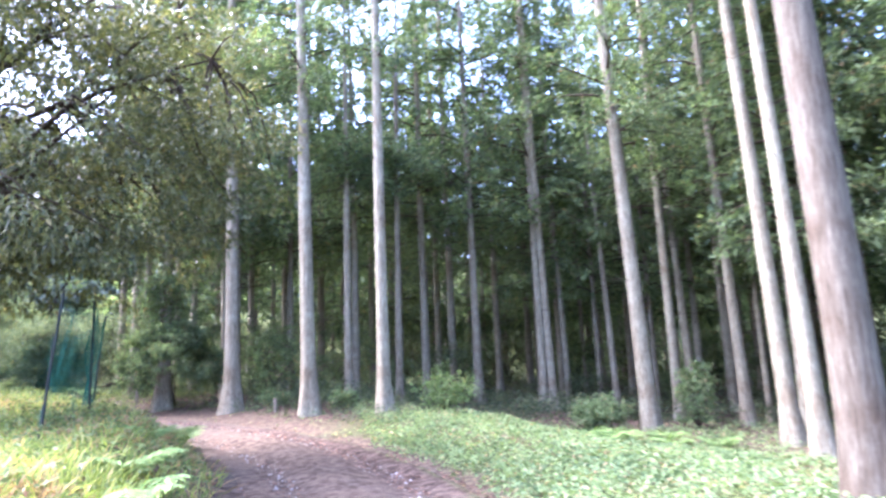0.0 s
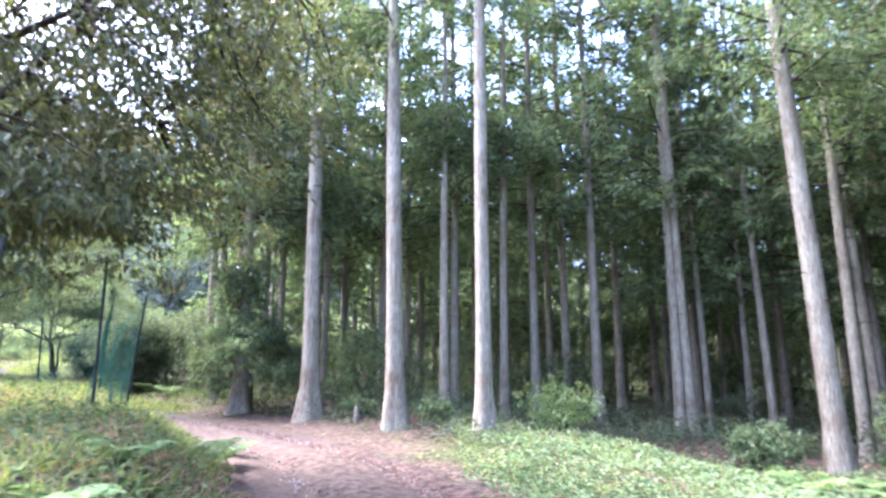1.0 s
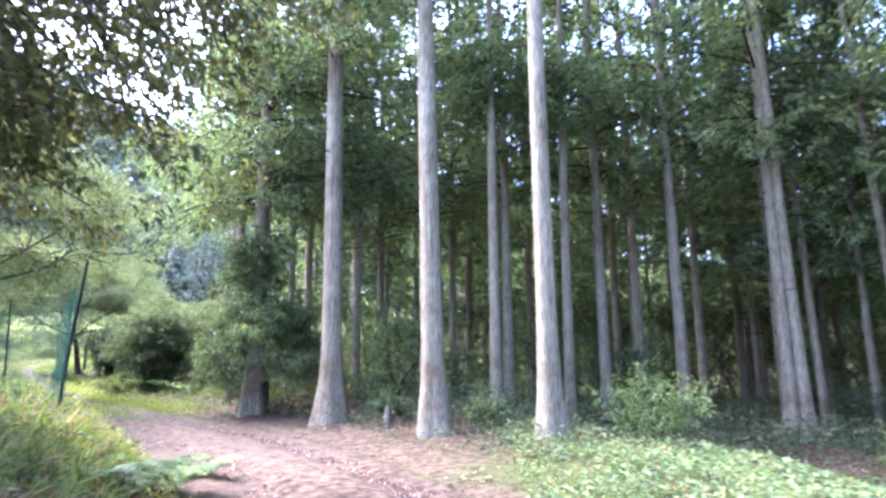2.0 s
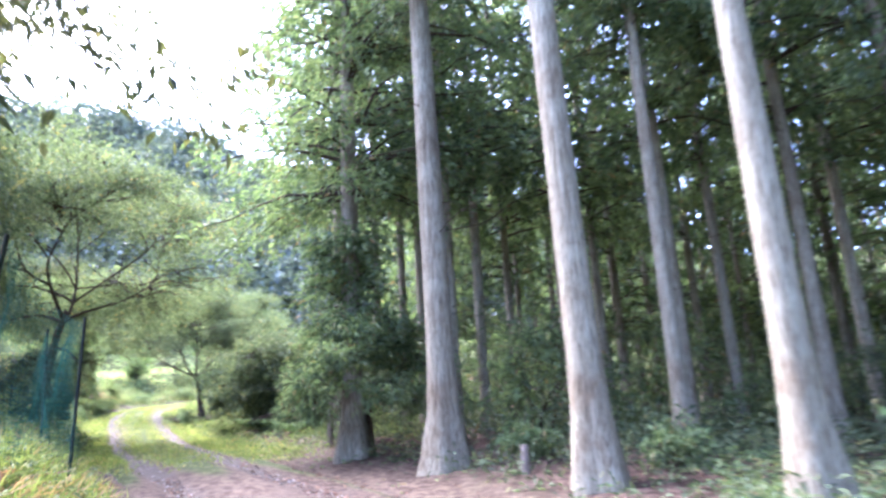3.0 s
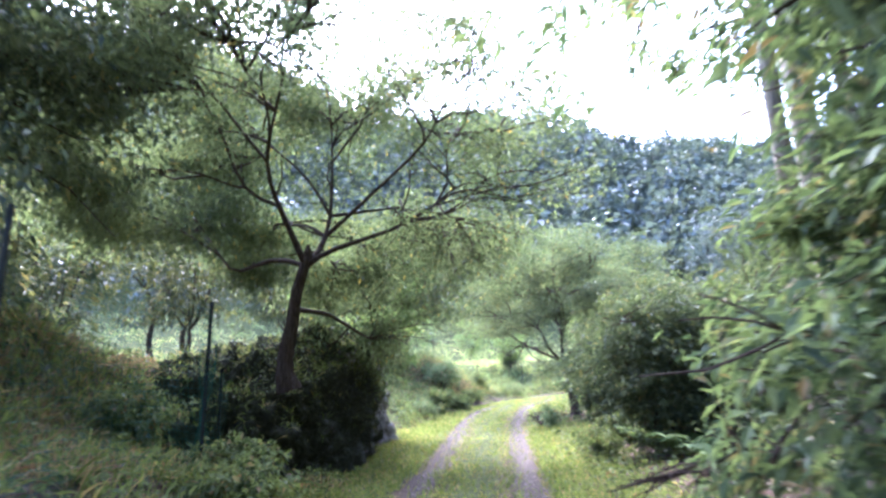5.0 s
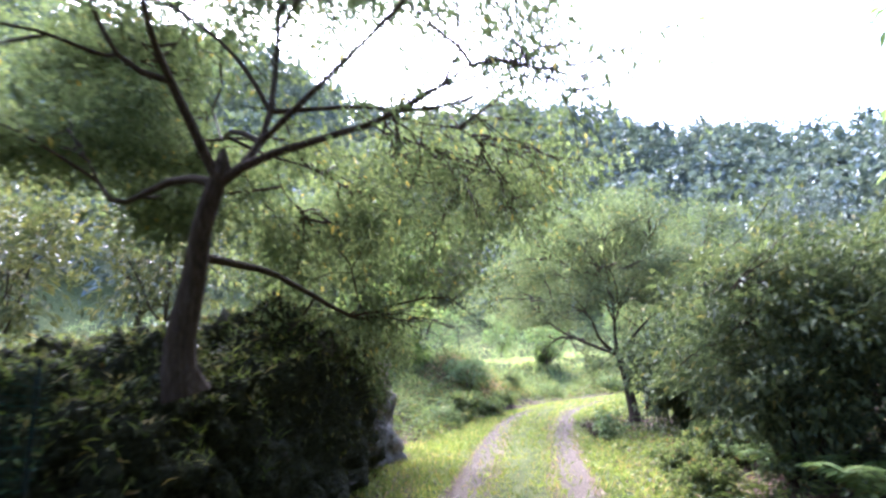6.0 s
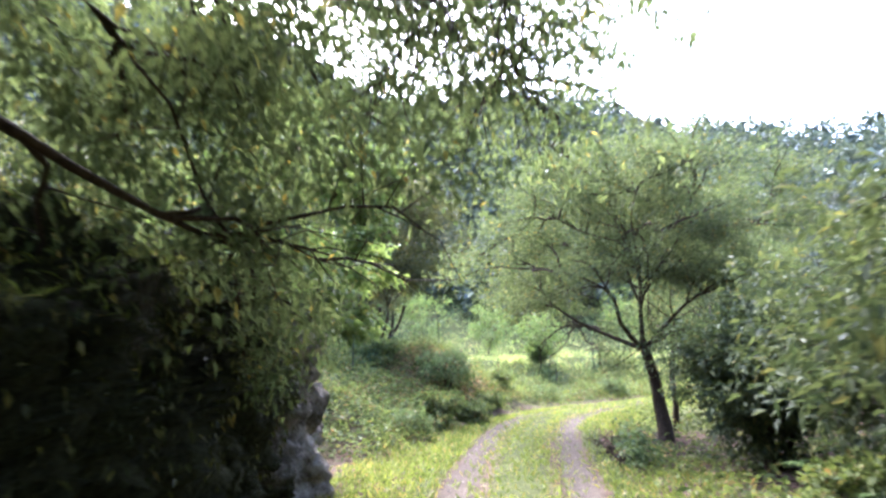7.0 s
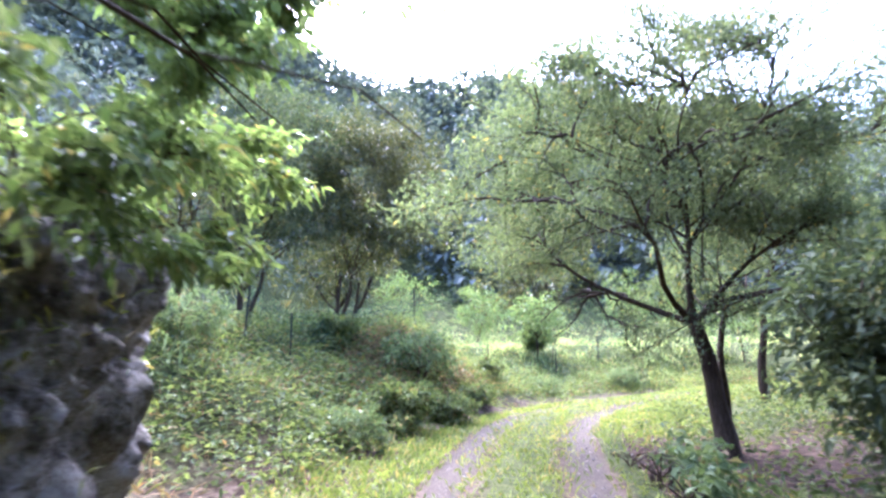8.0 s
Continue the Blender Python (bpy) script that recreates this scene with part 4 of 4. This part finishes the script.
net_fence([(-2.9, 1.9), (-3.17, 4.25), (-3.8, 6.4), (-5.3, 8.8), (-7.1, 10.2), (-9.0, 11.9), (-10.3, 12.6)], [1.45, 1.5, 1.5, 1.55, 1.45, 1.4, 1.2], [0.11, 0.035, 0.05, 0.06], 0.0014, "green net on dark posts along the bank", [(0.1, 0.02), (0, 0), (0.08, 0.05), (0, 0.03), (-0.04, 0), (0.03, 0), (0, 0)])
net_fence([(-19.5, 20.7), (-19.26, 21.3), (-21.6, 25.4), (-22.6, 28.6), (-22.6, 31.2), (-23.2, 34.0), (-24.6, 38.0)], [1.15, 0.7, 0.95, 0.95, 0.95, 0.95, 0.95], [0.09], 0.0016, "low green net on thin posts round the terrace", None, 5)

# wooden stakes by the cedars
for x, y, h, r in [(-1.2, 10.6, 0.3, 0.045), (-5.0, 14.0, 0.75, 0.05)]:
    stake = tagged(empty("wooden_stake", at(x, y)), "short weathered wooden stake by the cedar roots", "stake")
    post(stake, "shaft", x, y, stake.location.z, h, r, (0.04, 0.02), WOOD_MAT, stake.location)


# ---- ferns ----
def fern(x, y, size, seed, z=None, fronds=11):
    rng = np.random.default_rng(seed)
    root = tagged(empty("fern", (x, y, gz(x, y) if z is None else z)), "bright green fern with arching fronds", "fern", "ferns beside the track")
    for k in range(fronds):
        a = k * 2.4 + rng.uniform(-0.3, 0.3)
        ln = size * rng.uniform(0.7, 1.15)
        out = np.array((np.cos(a), np.sin(a), 0))
        t = np.linspace(0, 1, 16)[:, None]
        line = out * ln * t * 0.85 + UP * ln * (1.25 * t - 0.85 * t * t)
        V1, F1 = tubes([(line, np.linspace(0.006, 0.002, 16))], 3)
        side = np.cross(out, UP)
        P = np.repeat(line[2:], 4, 0)
        sg = np.tile([1, -1, 1, -1], len(line) - 2)[:, None]
        P = P + np.tile([0, 0, 0.5, 0.5], len(line) - 2)[:, None] * ln / 15 * out
        D = side * sg + out * 0.35 - UP * 0.15 + rng.normal(0, 0.08, (len(P), 3))
        w = np.repeat(np.sin(np.pi * np.clip(t[2:, 0] * 0.85 + 0.12, 0, 1)), 4)
        V2, F2 = leaves(rng, P, D, 1.0, 1.0, 0.05, 0.1, 0.15)
        V2 = V2.reshape(-1, 4, 3)
        V2 = P[:, None] + (V2 - P[:, None]) * (np.array((0.27, 0.27, 0.27)) * ln * w[:, None, None])
        mid = V2[:, 0:1] + (V2[:, 2:3] - V2[:, 0:1]) * 0.45
        V2[:, 1:2] = mid + (V2[:, 1:2] - mid) * 0.28
        V2[:, 3:4] = mid + (V2[:, 3:4] - mid) * 0.28
        part("frond", raw_mesh("frond", np.concatenate([V1, V2.reshape(-1, 3)]), np.concatenate([F1, F2 + len(V1)]), FERN_LEAF), root)
    return root


for i, (x, y, s) in enumerate([(-1.78, 0.80, 0.55), (-2.04, 2.46, 0.5), (-1.58, -0.24, 0.55), (-2.34, 5.07, 0.6), (-2.45, 5.93, 0.5), (-2.57, 6.88, 0.45), (4.49, 5.17, 0.5), (5.29, 6.41, 0.5), (6.00, 6.22, 0.5), (6.53, 5.36, 0.5), (4.88, 6.92, 0.5), (5.70, 5.40, 0.5),
                                (-9.88, 19.49, 0.55), (-8.95, 18.55, 0.6), (-8.06, 17.64, 0.6), (-10.83, 20.61, 0.45), (-7.10, 16.71, 0.5)]):
    fern(x, y, s, 100 + i)


# ---- ground cover ----
def scatter(name, n, box, where, lift, direction, length, width, mat, label, category, seed, fold=0.15, sag=0.2, tilt=0.6, clump=0.0, on=None):
    """Many small leaves or blades over a stretch of ground."""
    rng = np.random.default_rng(seed)
    x, y = rng.uniform(box[0], box[1], n), rng.uniform(box[2], box[3], n)
    s, d, z = road_frame(x, y)
    keep = rng.uniform(0, 1, n) < where(s, d, x, y)
    x, y = x[keep], y[keep]
    if clump:
        c = rng.integers(0, len(x), len(x))
        group = c - c % 12
        group = np.minimum(group, len(x) - 1)
        x, y = x[group] + rng.normal(0, clump, len(x)), y[group] + rng.normal(0, clump, len(x))
    s, d, z = road_frame(x, y)
    g = ground_height(x, y, True) - 0.02 if on is None else on(x, y)
    ok = g > -50
    x, y, g = x[ok], y[ok], g[ok]
    P = np.stack([x, y, g + rng.uniform(0, 1, len(x)) ** 1.4 * lift], -1)
    D = rng.normal(0, 1, (len(x), 3)) * np.array(direction[:3]) + UP * direction[3]
    V, F = leaves(rng, P, D, length, width, fold, sag, tilt)
    return tagged(new(name, raw_mesh(name, V, F, mat)), label, category, kind="stuff")


def patchy(x, y, k=0.8):
    return 0.55 + 0.45 * np.clip(waves(x, y, k) * 0.9, -1, 1)


scatter("weeds", 200000, (0.6, 11, -6, 12), lambda s, d, x, y: step(1.0, 1.7, -d) * (1 - 0.75 * step(6.0, 9.5, -d)) * (1 - step(3.0, 5.0, -d) * step(7, 10, y)) * np.clip(-0.05 + 1.1 * patchy(x, y, 1.1) + 0.3 * (patchy(x, y, 3.3) - 0.5), 0, 1), 0.15, (1, 1, 0.4, 0.2), 0.072, 0.044, WEED_LEAF, "carpet of bright green broadleaf weeds", "plants", 201, tilt=0.5)
scatter("weeds", 9000, (-5.5, 4, 5, 13.5), lambda s, d, x, y: step(1.1, 1.5, -d) * (1 - step(2.4, 3.6, -d)) * np.clip(patchy(x, y, 1.7) * 1.4 - 0.5, 0, 1), 0.1, (1, 1, 0.25, 0.12), 0.08, 0.05, WEED_LEAF, "sparse green weeds along the cedar roots", "plants", 202, tilt=0.25)
scatter("dead_leaves", 90000, (-6, 7, -3, 15), lambda s, d, x, y: (1 - step(0.5, 1.4, d)) * step(-1, 3, y) * (0.25 + 0.75 * step(0.3, 1.5, -d)) * (1 - 0.6 * step(4, 8, -d)), 0.015, (1, 1, 0.15, 0.02), 0.05, 0.03, LITTER, "reddish brown dead leaves and cedar litter", "leaf litter", 203, tilt=0.2)
scatter("bank_plants", 125000, (-12.5, -0.8, -4, 14), lambda s, d, x, y: step(1.25, 1.9, d) * (1 - step(4.5, 6.5, d)) * (0.25 + 0.75 * patchy(x, y, 1.0)), 0.26, (1, 1, 0.4, 0.35), 0.085, 0.03, VINE_LEAF, "yellow-green weeds and vines over the bank", "plants", 204)
scatter("track_grass", 400000, (-20, -3.5, 8, 37), lambda s, d, x, y: step(12, 15, s) * (1.3 * np.exp(-((np.abs(d)) / 0.36) ** 2) + step(0.72, 0.95, np.abs(d)) * (1 - step(1.6, 2.4, np.abs(d))) * (1 - 0.95 * (d < 0) * np.exp(-((x + 14.6) / 2.0) ** 2 - ((y - 22.8) / 2.4) ** 2))), 0.02, (0.55, 0.55, 0.2, 0.9), 0.11, 0.02, GRASS_LEAF, "short bright grass between and beside the ruts", "grass", 205)
scatter("bank_vines", 330000, (-27, -12, 16, 38), lambda s, d, x, y: step(24, 25.5, s) * step(1.3, 2.0, d) * (1 - step(4.5, 6.5, d)) * (0.3 + 0.7 * patchy(x, y, 1.3)), 0.3, (1, 1, 0.5, 0.3), 0.085, 0.045, VINE_LEAF, "tangle of green vines and weeds over the bank", "plants", 206, tilt=0.4)
scatter("terrace_grass", 110000, (-46, -12, 18, 60), lambda s, d, x, y: step(23, 25, s) * step(3.5, 5, np.abs(d)) * (d > 0) * (0.3 + 0.7 * patchy(x, y, 0.6)), 0.05, (0.5, 0.5, 0.2, 1.0), 0.36, 0.032, PALE_GRASS, "tall pale grass on the terrace", "grass", 207, clump=0.12)
scatter("verge_plants", 130000, (-19, -3, 11, 36), lambda s, d, x, y: step(1.15, 1.7, -d) * (1 - step(4, 6, -d)) * step(11, 15, s) * (0.2 + 0.8 * patchy(x, y, 1.5)) * (1 - 0.9 * np.exp(-((x + 14.3) / 2.1) ** 2 - ((y - 23.1) / 2.5) ** 2)), 0.2, (1, 1, 0.4, 0.3), 0.1, 0.045, VINE_LEAF, "low green plants beside the track", "plants", 208)
scatter("boulder_grass", 30000, (-17, -8.5, 11, 19.5), lambda s, d, x, y: step(1.7, 2.0, d) * (1 - step(3.8, 4.6, d)), 0.0, (0.7, 0.7, 0.2, 0.6), 0.15, 0.013, GRASS_LEAF, "grass tufts on top of the boulder", "grass", 209, on=top_of_rock)

scatter("undergrowth", 85000, (-9, 14, 8, 26), lambda s, d, x, y: step(2.0, 3.2, -d) * np.clip(patchy(x, y, 0.9) * 1.3 - 0.1, 0, 1) * step(10.6, 12.0, y + 0.25 * x), 0.55, (1, 1, 0.5, 0.2), 0.13, 0.045, GLOSSY_LEAF, "dark green undergrowth on the shaded forest floor", "plants", 211)
scatter("undergrowth", 26000, (-5, 6, 7, 13), lambda s, d, x, y: step(1.7, 2.4, -d) * np.clip(patchy(x, y, 1.4) * 1.5 - 0.25, 0, 1) * (1 - step(0.5, 2.5, x) * (1 - step(10.5, 12, y))), 0.3, (1, 1, 0.5, 0.3), 0.1, 0.035, GLOSSY_LEAF, "dark green seedlings round the cedar roots", "plants", 215)
scatter("bank_grass", 90000, (-27, -13, 17, 38), lambda s, d, x, y: step(24, 26, s) * step(1.2, 1.6, d) * (1 - step(5, 7, d)) * np.clip(0.9 - patchy(x, y, 1.3), 0, 1), 0.03, (0.6, 0.6, 0.2, 0.8), 0.24, 0.018, GRASS_LEAF, "dry and green grass over the bank", "grass", 212, clump=0.08)

scatter("bank_grass", 140000, (-12.5, -1, -3, 14), lambda s, d, x, y: step(1.3, 1.9, d) * (1 - step(5, 7, d)) * np.clip(1.1 - patchy(x, y, 1.0), 0, 1), 0.03, (0.55, 0.55, 0.2, 0.9), 0.28, 0.018, GRASS_LEAF, "yellow-green grass over the bank behind the net", "grass", 213, clump=0.08)
scatter("dry_grass", 110000, (-27, -12, 17, 38), lambda s, d, x, y: step(22, 24, s) * step(1.5, 2.0, d) * (1 - step(3.4, 4.4, d)) * np.clip(1.5 * patchy(x + 3, y, 1.1) - 0.55, 0, 1), 0.04, (0.7, 0.7, 0.2, 0.5), 0.24, 0.016, DRY_GRASS, "dry straw-coloured grass on the scarp", "grass", 216, clump=0.07)
scatter("dry_grass", 150000, (-12.5, -1, -3, 14), lambda s, d, x, y: step(1.3, 1.8, d) * (1 - step(4, 6, d)) * np.clip(1.4 * patchy(x + 2, y + 1, 1.2) - 0.3, 0, 1), 0.04, (0.7, 0.7, 0.2, 0.6), 0.26, 0.015, DRY_GRASS, "dry straw-coloured grass along the bank", "grass", 217, clump=0.07)
scatter("dry_grass", 60000, (-21, -15.5, 22, 29), lambda s, d, x, y: step(27, 28, s) * (1 - step(31, 32.5, s)) * step(1.5, 1.9, d) * (1 - step(3.0, 3.6, d)) * np.clip(0.3 + patchy(x, y, 2.1), 0, 1), 0.03, (0.7, 0.7, 0.2, 0.2), 0.2, 0.018, DRY_GRASS, "brown dry stems over the bare scarp", "grass", 219, clump=0.06)
scatter("dead_leaves", 34000, (-18, -11, 20, 27), lambda s, d, x, y: step(1.0, 1.4, -d) * np.exp(-((x + 14.3) / 2.0) ** 2 - ((y - 23.2) / 2.4) ** 2), 0.012, (1, 1, 0.15, 0.02), 0.06, 0.04, LITTER, "brown dead leaves round the tree's foot", "leaf litter", 218, tilt=0.2)
scatter("boulder_moss", 26000, (-17, -8.5, 11, 19.5), lambda s, d, x, y: step(1.9, 2.3, d) * (1 - step(4.2, 5.0, d)) * (0.4 + 0.6 * patchy(x, y, 2.0)), 0.0, (1, 1, 0.5, 0.2), 0.08, 0.04, VINE_LEAF, "ivy and small plants over the boulder", "plants", 214, on=top_of_rock)


def pebbles():
    rng = np.random.default_rng(31)
    n = 2600
    k = rng.integers(8 * 5, 8 * 20, n)
    off = rng.choice([-0.62, 0.62], n) + rng.normal(0, 0.22, n)
    xy = LINE[k, :2] + SIDE[k] * off[:, None] + rng.normal(0, 0.15, (n, 2))
    z = ground_height(xy[:, 0], xy[:, 1], True) - 0.02
    base = np.array([(1, 0, 0), (-1, 0, 0), (0, 1, 0), (0, -1, 0), (0, 0, 0.7), (0, 0, -0.7)], float)
    tri = np.array([(0, 2, 4), (2, 1, 4), (1, 3, 4), (3, 0, 4), (2, 0, 5), (1, 2, 5), (3, 1, 5), (0, 3, 5)])
    size = rng.uniform(0.006, 0.02, n) * rng.uniform(0.6, 1.4, n)
    V = base[None] * size[:, None, None] * rng.uniform(0.6, 1.3, (n, 6, 1)) + np.concatenate([xy, z[:, None]], 1)[:, None]
    F = (tri[None] + 6 * np.arange(n)[:, None, None]).reshape(-1, 3)
    tagged(new("gravel", raw_mesh("gravel", V.reshape(-1, 3), F, STONE_MAT)), "loose grey gravel in the wheel ruts", "gravel", kind="stuff")


pebbles()

# leafy shrub on the far end of the boulder, leaning out over the track's edge
limb_tree("evergreen_shrub", (-14.60, 17.30, 2.80), (-14.60, 17.35, 3.10), [(-13.85, 17.80, 3.25), (-14.00, 18.10, 3.10), (-13.80, 17.80, 3.90), (-13.50, 16.80, 3.30), (-14.20, 18.20, 4.60), (-14.80, 18.50, 3.80), (-15.00, 17.80, 4.90), (-14.50, 17.20, 5.20), (-14.00, 16.90, 4.30), (-15.40, 17.70, 3.80), (-14.10, 17.00, 3.50), (-15.10, 16.50, 4.30)],
          13000, (0.1, 0.052), SHRUB_LEAF, 0.045, 90, "glossy bright green shrub growing on top of the boulder", "shrub", subs=12, spread=0.6, twig=0.3, flat=0.8, half=0.75, stems=[(0, 0), (0.12, 0.1), (-0.1, 0.12)], clump=0.06)
# brambles on the bank
brambles = [shrub("bramble", -17.9, 22.2, 0.55, 0.7, 110, (0.09, 0.05), VINE_LEAF, "low tangled green bramble on the bank", 50, 50, "brambles on the bank"),
            shrub("bramble", -19.6, 23.9, 0.7, 0.8, 111, (0.08, 0.04), WEED_LEAF, "low bright bramble on the bank", 50, 50, "brambles on the bank")]
rng = np.random.default_rng(12)
for x, y, k in [(-16.86, 20.80, 0.6), (-18.47, 23.58, 0.8), (-19.51, 25.13, 0.7), (-20.79, 26.63, 0.8), (-21.14, 28.95, 0.6), (-20.86, 31.76, 0.7), (-20.21, 22.57, 0.9), (-18.72, 19.57, 0.8), (-8.99, 12.12, 0.8), (-8.30, 11.80, 0.7), (-9.86, 11.51, 0.9), (-9.61, 18.09, 0.6), (-10.56, 19.22, 0.6), (-10.33, 19.85, 0.8)]:
    copy_thing(brambles[rng.integers(0, 2)], Matrix.Translation((x, y, gz(x, y) - 0.05)) @ Matrix.Rotation(rng.uniform(0, 6.28), 4, "Z") @ Matrix.Scale(k, 4))
# bright herbs at the foot of the leaning tree
for i, (x, y, w, h) in enumerate([(-13.9, 21.8, 0.5, 0.36), (-13.35, 21.2, 0.4, 0.3), (-14.5, 22.3, 0.35, 0.26)]):
    shrub("herb_clump", x, y, w, h, 120 + i, (0.1, 0.06), WEED_LEAF, "low bright green herbs beside the rut", 40, 40, "herbs beside the rut", 0.13)
# plants on the terrace
shrub("conical_shrub", -24.5, 32.5, 0.5, 1.15, 91, (0.1, 0.04), CEDAR_LEAF, "small blue-green conical shrub on the terrace", 80, 80)
for i, (x, y, w, h) in enumerate([(-28.27, 33.80, 0.9, 2.4), (-23.94, 31.99, 0.8, 2.0), (-20.49, 37.92, 1.2, 2.2), (-17.69, 39.76, 1.4, 2.2), (-31.26, 32.65, 1.6, 3.0), (-27.39, 42.66, 2.0, 3.6)]):
    broad_tree("young_tree", at(x, y), at(x, y, h * 0.35), at(x, y, h * 0.66), (w, w, h * 0.4), 6, 40, 50, 0.22, (0.13, 0.05), SHRUB_LEAF, 0.03, 92 + i, "slender young tree with pale leaves on the terrace", "tree", "young trees on the terrace", sides=5)

# the first tree takes the hazed leaf colour, the second plain olive leaves
hill = [broad_tree("hillside_tree", at(-27.5, 17.5), at(-27.5, 17.5, 1.5), at(-27.5, 17.5, 4.2), (2.2, 2.2, 2.9), 7, 70, 48, 0.5, (0.27, 0.12), HAZED_FAR_LEAF, 0.12, 98, "leafy tree on the slope above the terrace", "tree", "trees on the slope", sides=5),
        broad_tree("hillside_tree", at(-23.5, 13.4), at(-23.5, 13.4, 1.3), at(-23.5, 13.4, 3.4), (2.0, 2.0, 2.4), 7, 70, 48, 0.45, (0.25, 0.11), OAK_LEAF, 0.1, 99, "olive leafy tree on the slope above the terrace", "tree", "trees on the slope", sides=5)]
rng = np.random.default_rng(10)
for x, y, k in [(-18.63, 10.46, 0.9), (-21.86, 16.63, 0.8), (-26.52, 22.13, 1.0), (-31.31, 20.06, 1.2), (-30.95, 25.64, 1.1), (-16.62, 6.16, 0.9), (-22.75, 6.96, 1.2), (-28.41, 12.34, 1.3), (-36.28, 32.57, 1.3), (-30.57, 39.78, 1.1), (-18.67, 45.68, 1.2)]:
    copy_thing(hill[rng.integers(0, 2)], Matrix.Translation((x, y, gz(x, y))) @ Matrix.Rotation(rng.uniform(0, 6.28), 4, "Z") @ Matrix.Scale(k, 4))


# ---- woods on the hills ----
def hill_woods():
    rng = np.random.default_rng(77)
    P0 = []
    while len(P0) < 1750:
        a, r = radians(rng.uniform(-14, 108)), 37 + 74 * rng.uniform(0, 1) ** 0.75
        x, y = -10.9 - math.sin(a) * r, 16.8 + math.cos(a) * r
        if (x > -10 - 0.15 * (y - 13) and r < 45) or (r < 41 and math.degrees(a) < 60):
            continue
        P0.append((x, y))
    P0 = np.array(P0)
    g = ground_height(P0[:, 0], P0[:, 1])
    h = rng.uniform(5, 9.5, len(P0))
    pointed = rng.uniform(0, 1, len(P0)) < 0.55
    k = 150
    t = rng.uniform(0.08, 1, (len(P0), k))
    prof = np.where(pointed[:, None], (1 - t) * 0.24 + 0.02, 0.36 * np.sqrt(np.clip(1 - (2 * t - 1.05) ** 2, 0.02, 1)))
    a = rng.uniform(0, 2 * np.pi, (len(P0), k))
    rad = h[:, None] * prof * rng.uniform(0.75, 1.1, (len(P0), k))
    X = P0[:, 0:1] + np.cos(a) * rad
    Y = P0[:, 1:2] + np.sin(a) * rad
    Z = g[:, None] + t * h[:, None]
    C = np.stack([X, Y, Z], -1).reshape(-1, 3)
    D = np.stack([np.cos(a), np.sin(a), np.where(pointed[:, None], -0.35, 0.3) + 0 * a], -1).reshape(-1, 3) + rng.normal(0, 0.35, (len(C), 3))
    L = np.repeat(h * 0.112, k)
    V, F = leaves(rng, C, D, 1.0, 0.62, 0.15, 0.2, 0.5)
    V = V.reshape(-1, 4, 3)
    V = C[:, None] + (V - C[:, None]) * L[:, None, None]
    tagged(new("hill_woods", raw_mesh("hill_woods", V.reshape(-1, 3), F, HAZED_FAR_LEAF)), "mixed conifer and broadleaf woods on the hillsides, haze in their colour", "woods", kind="stuff")


hill_woods()
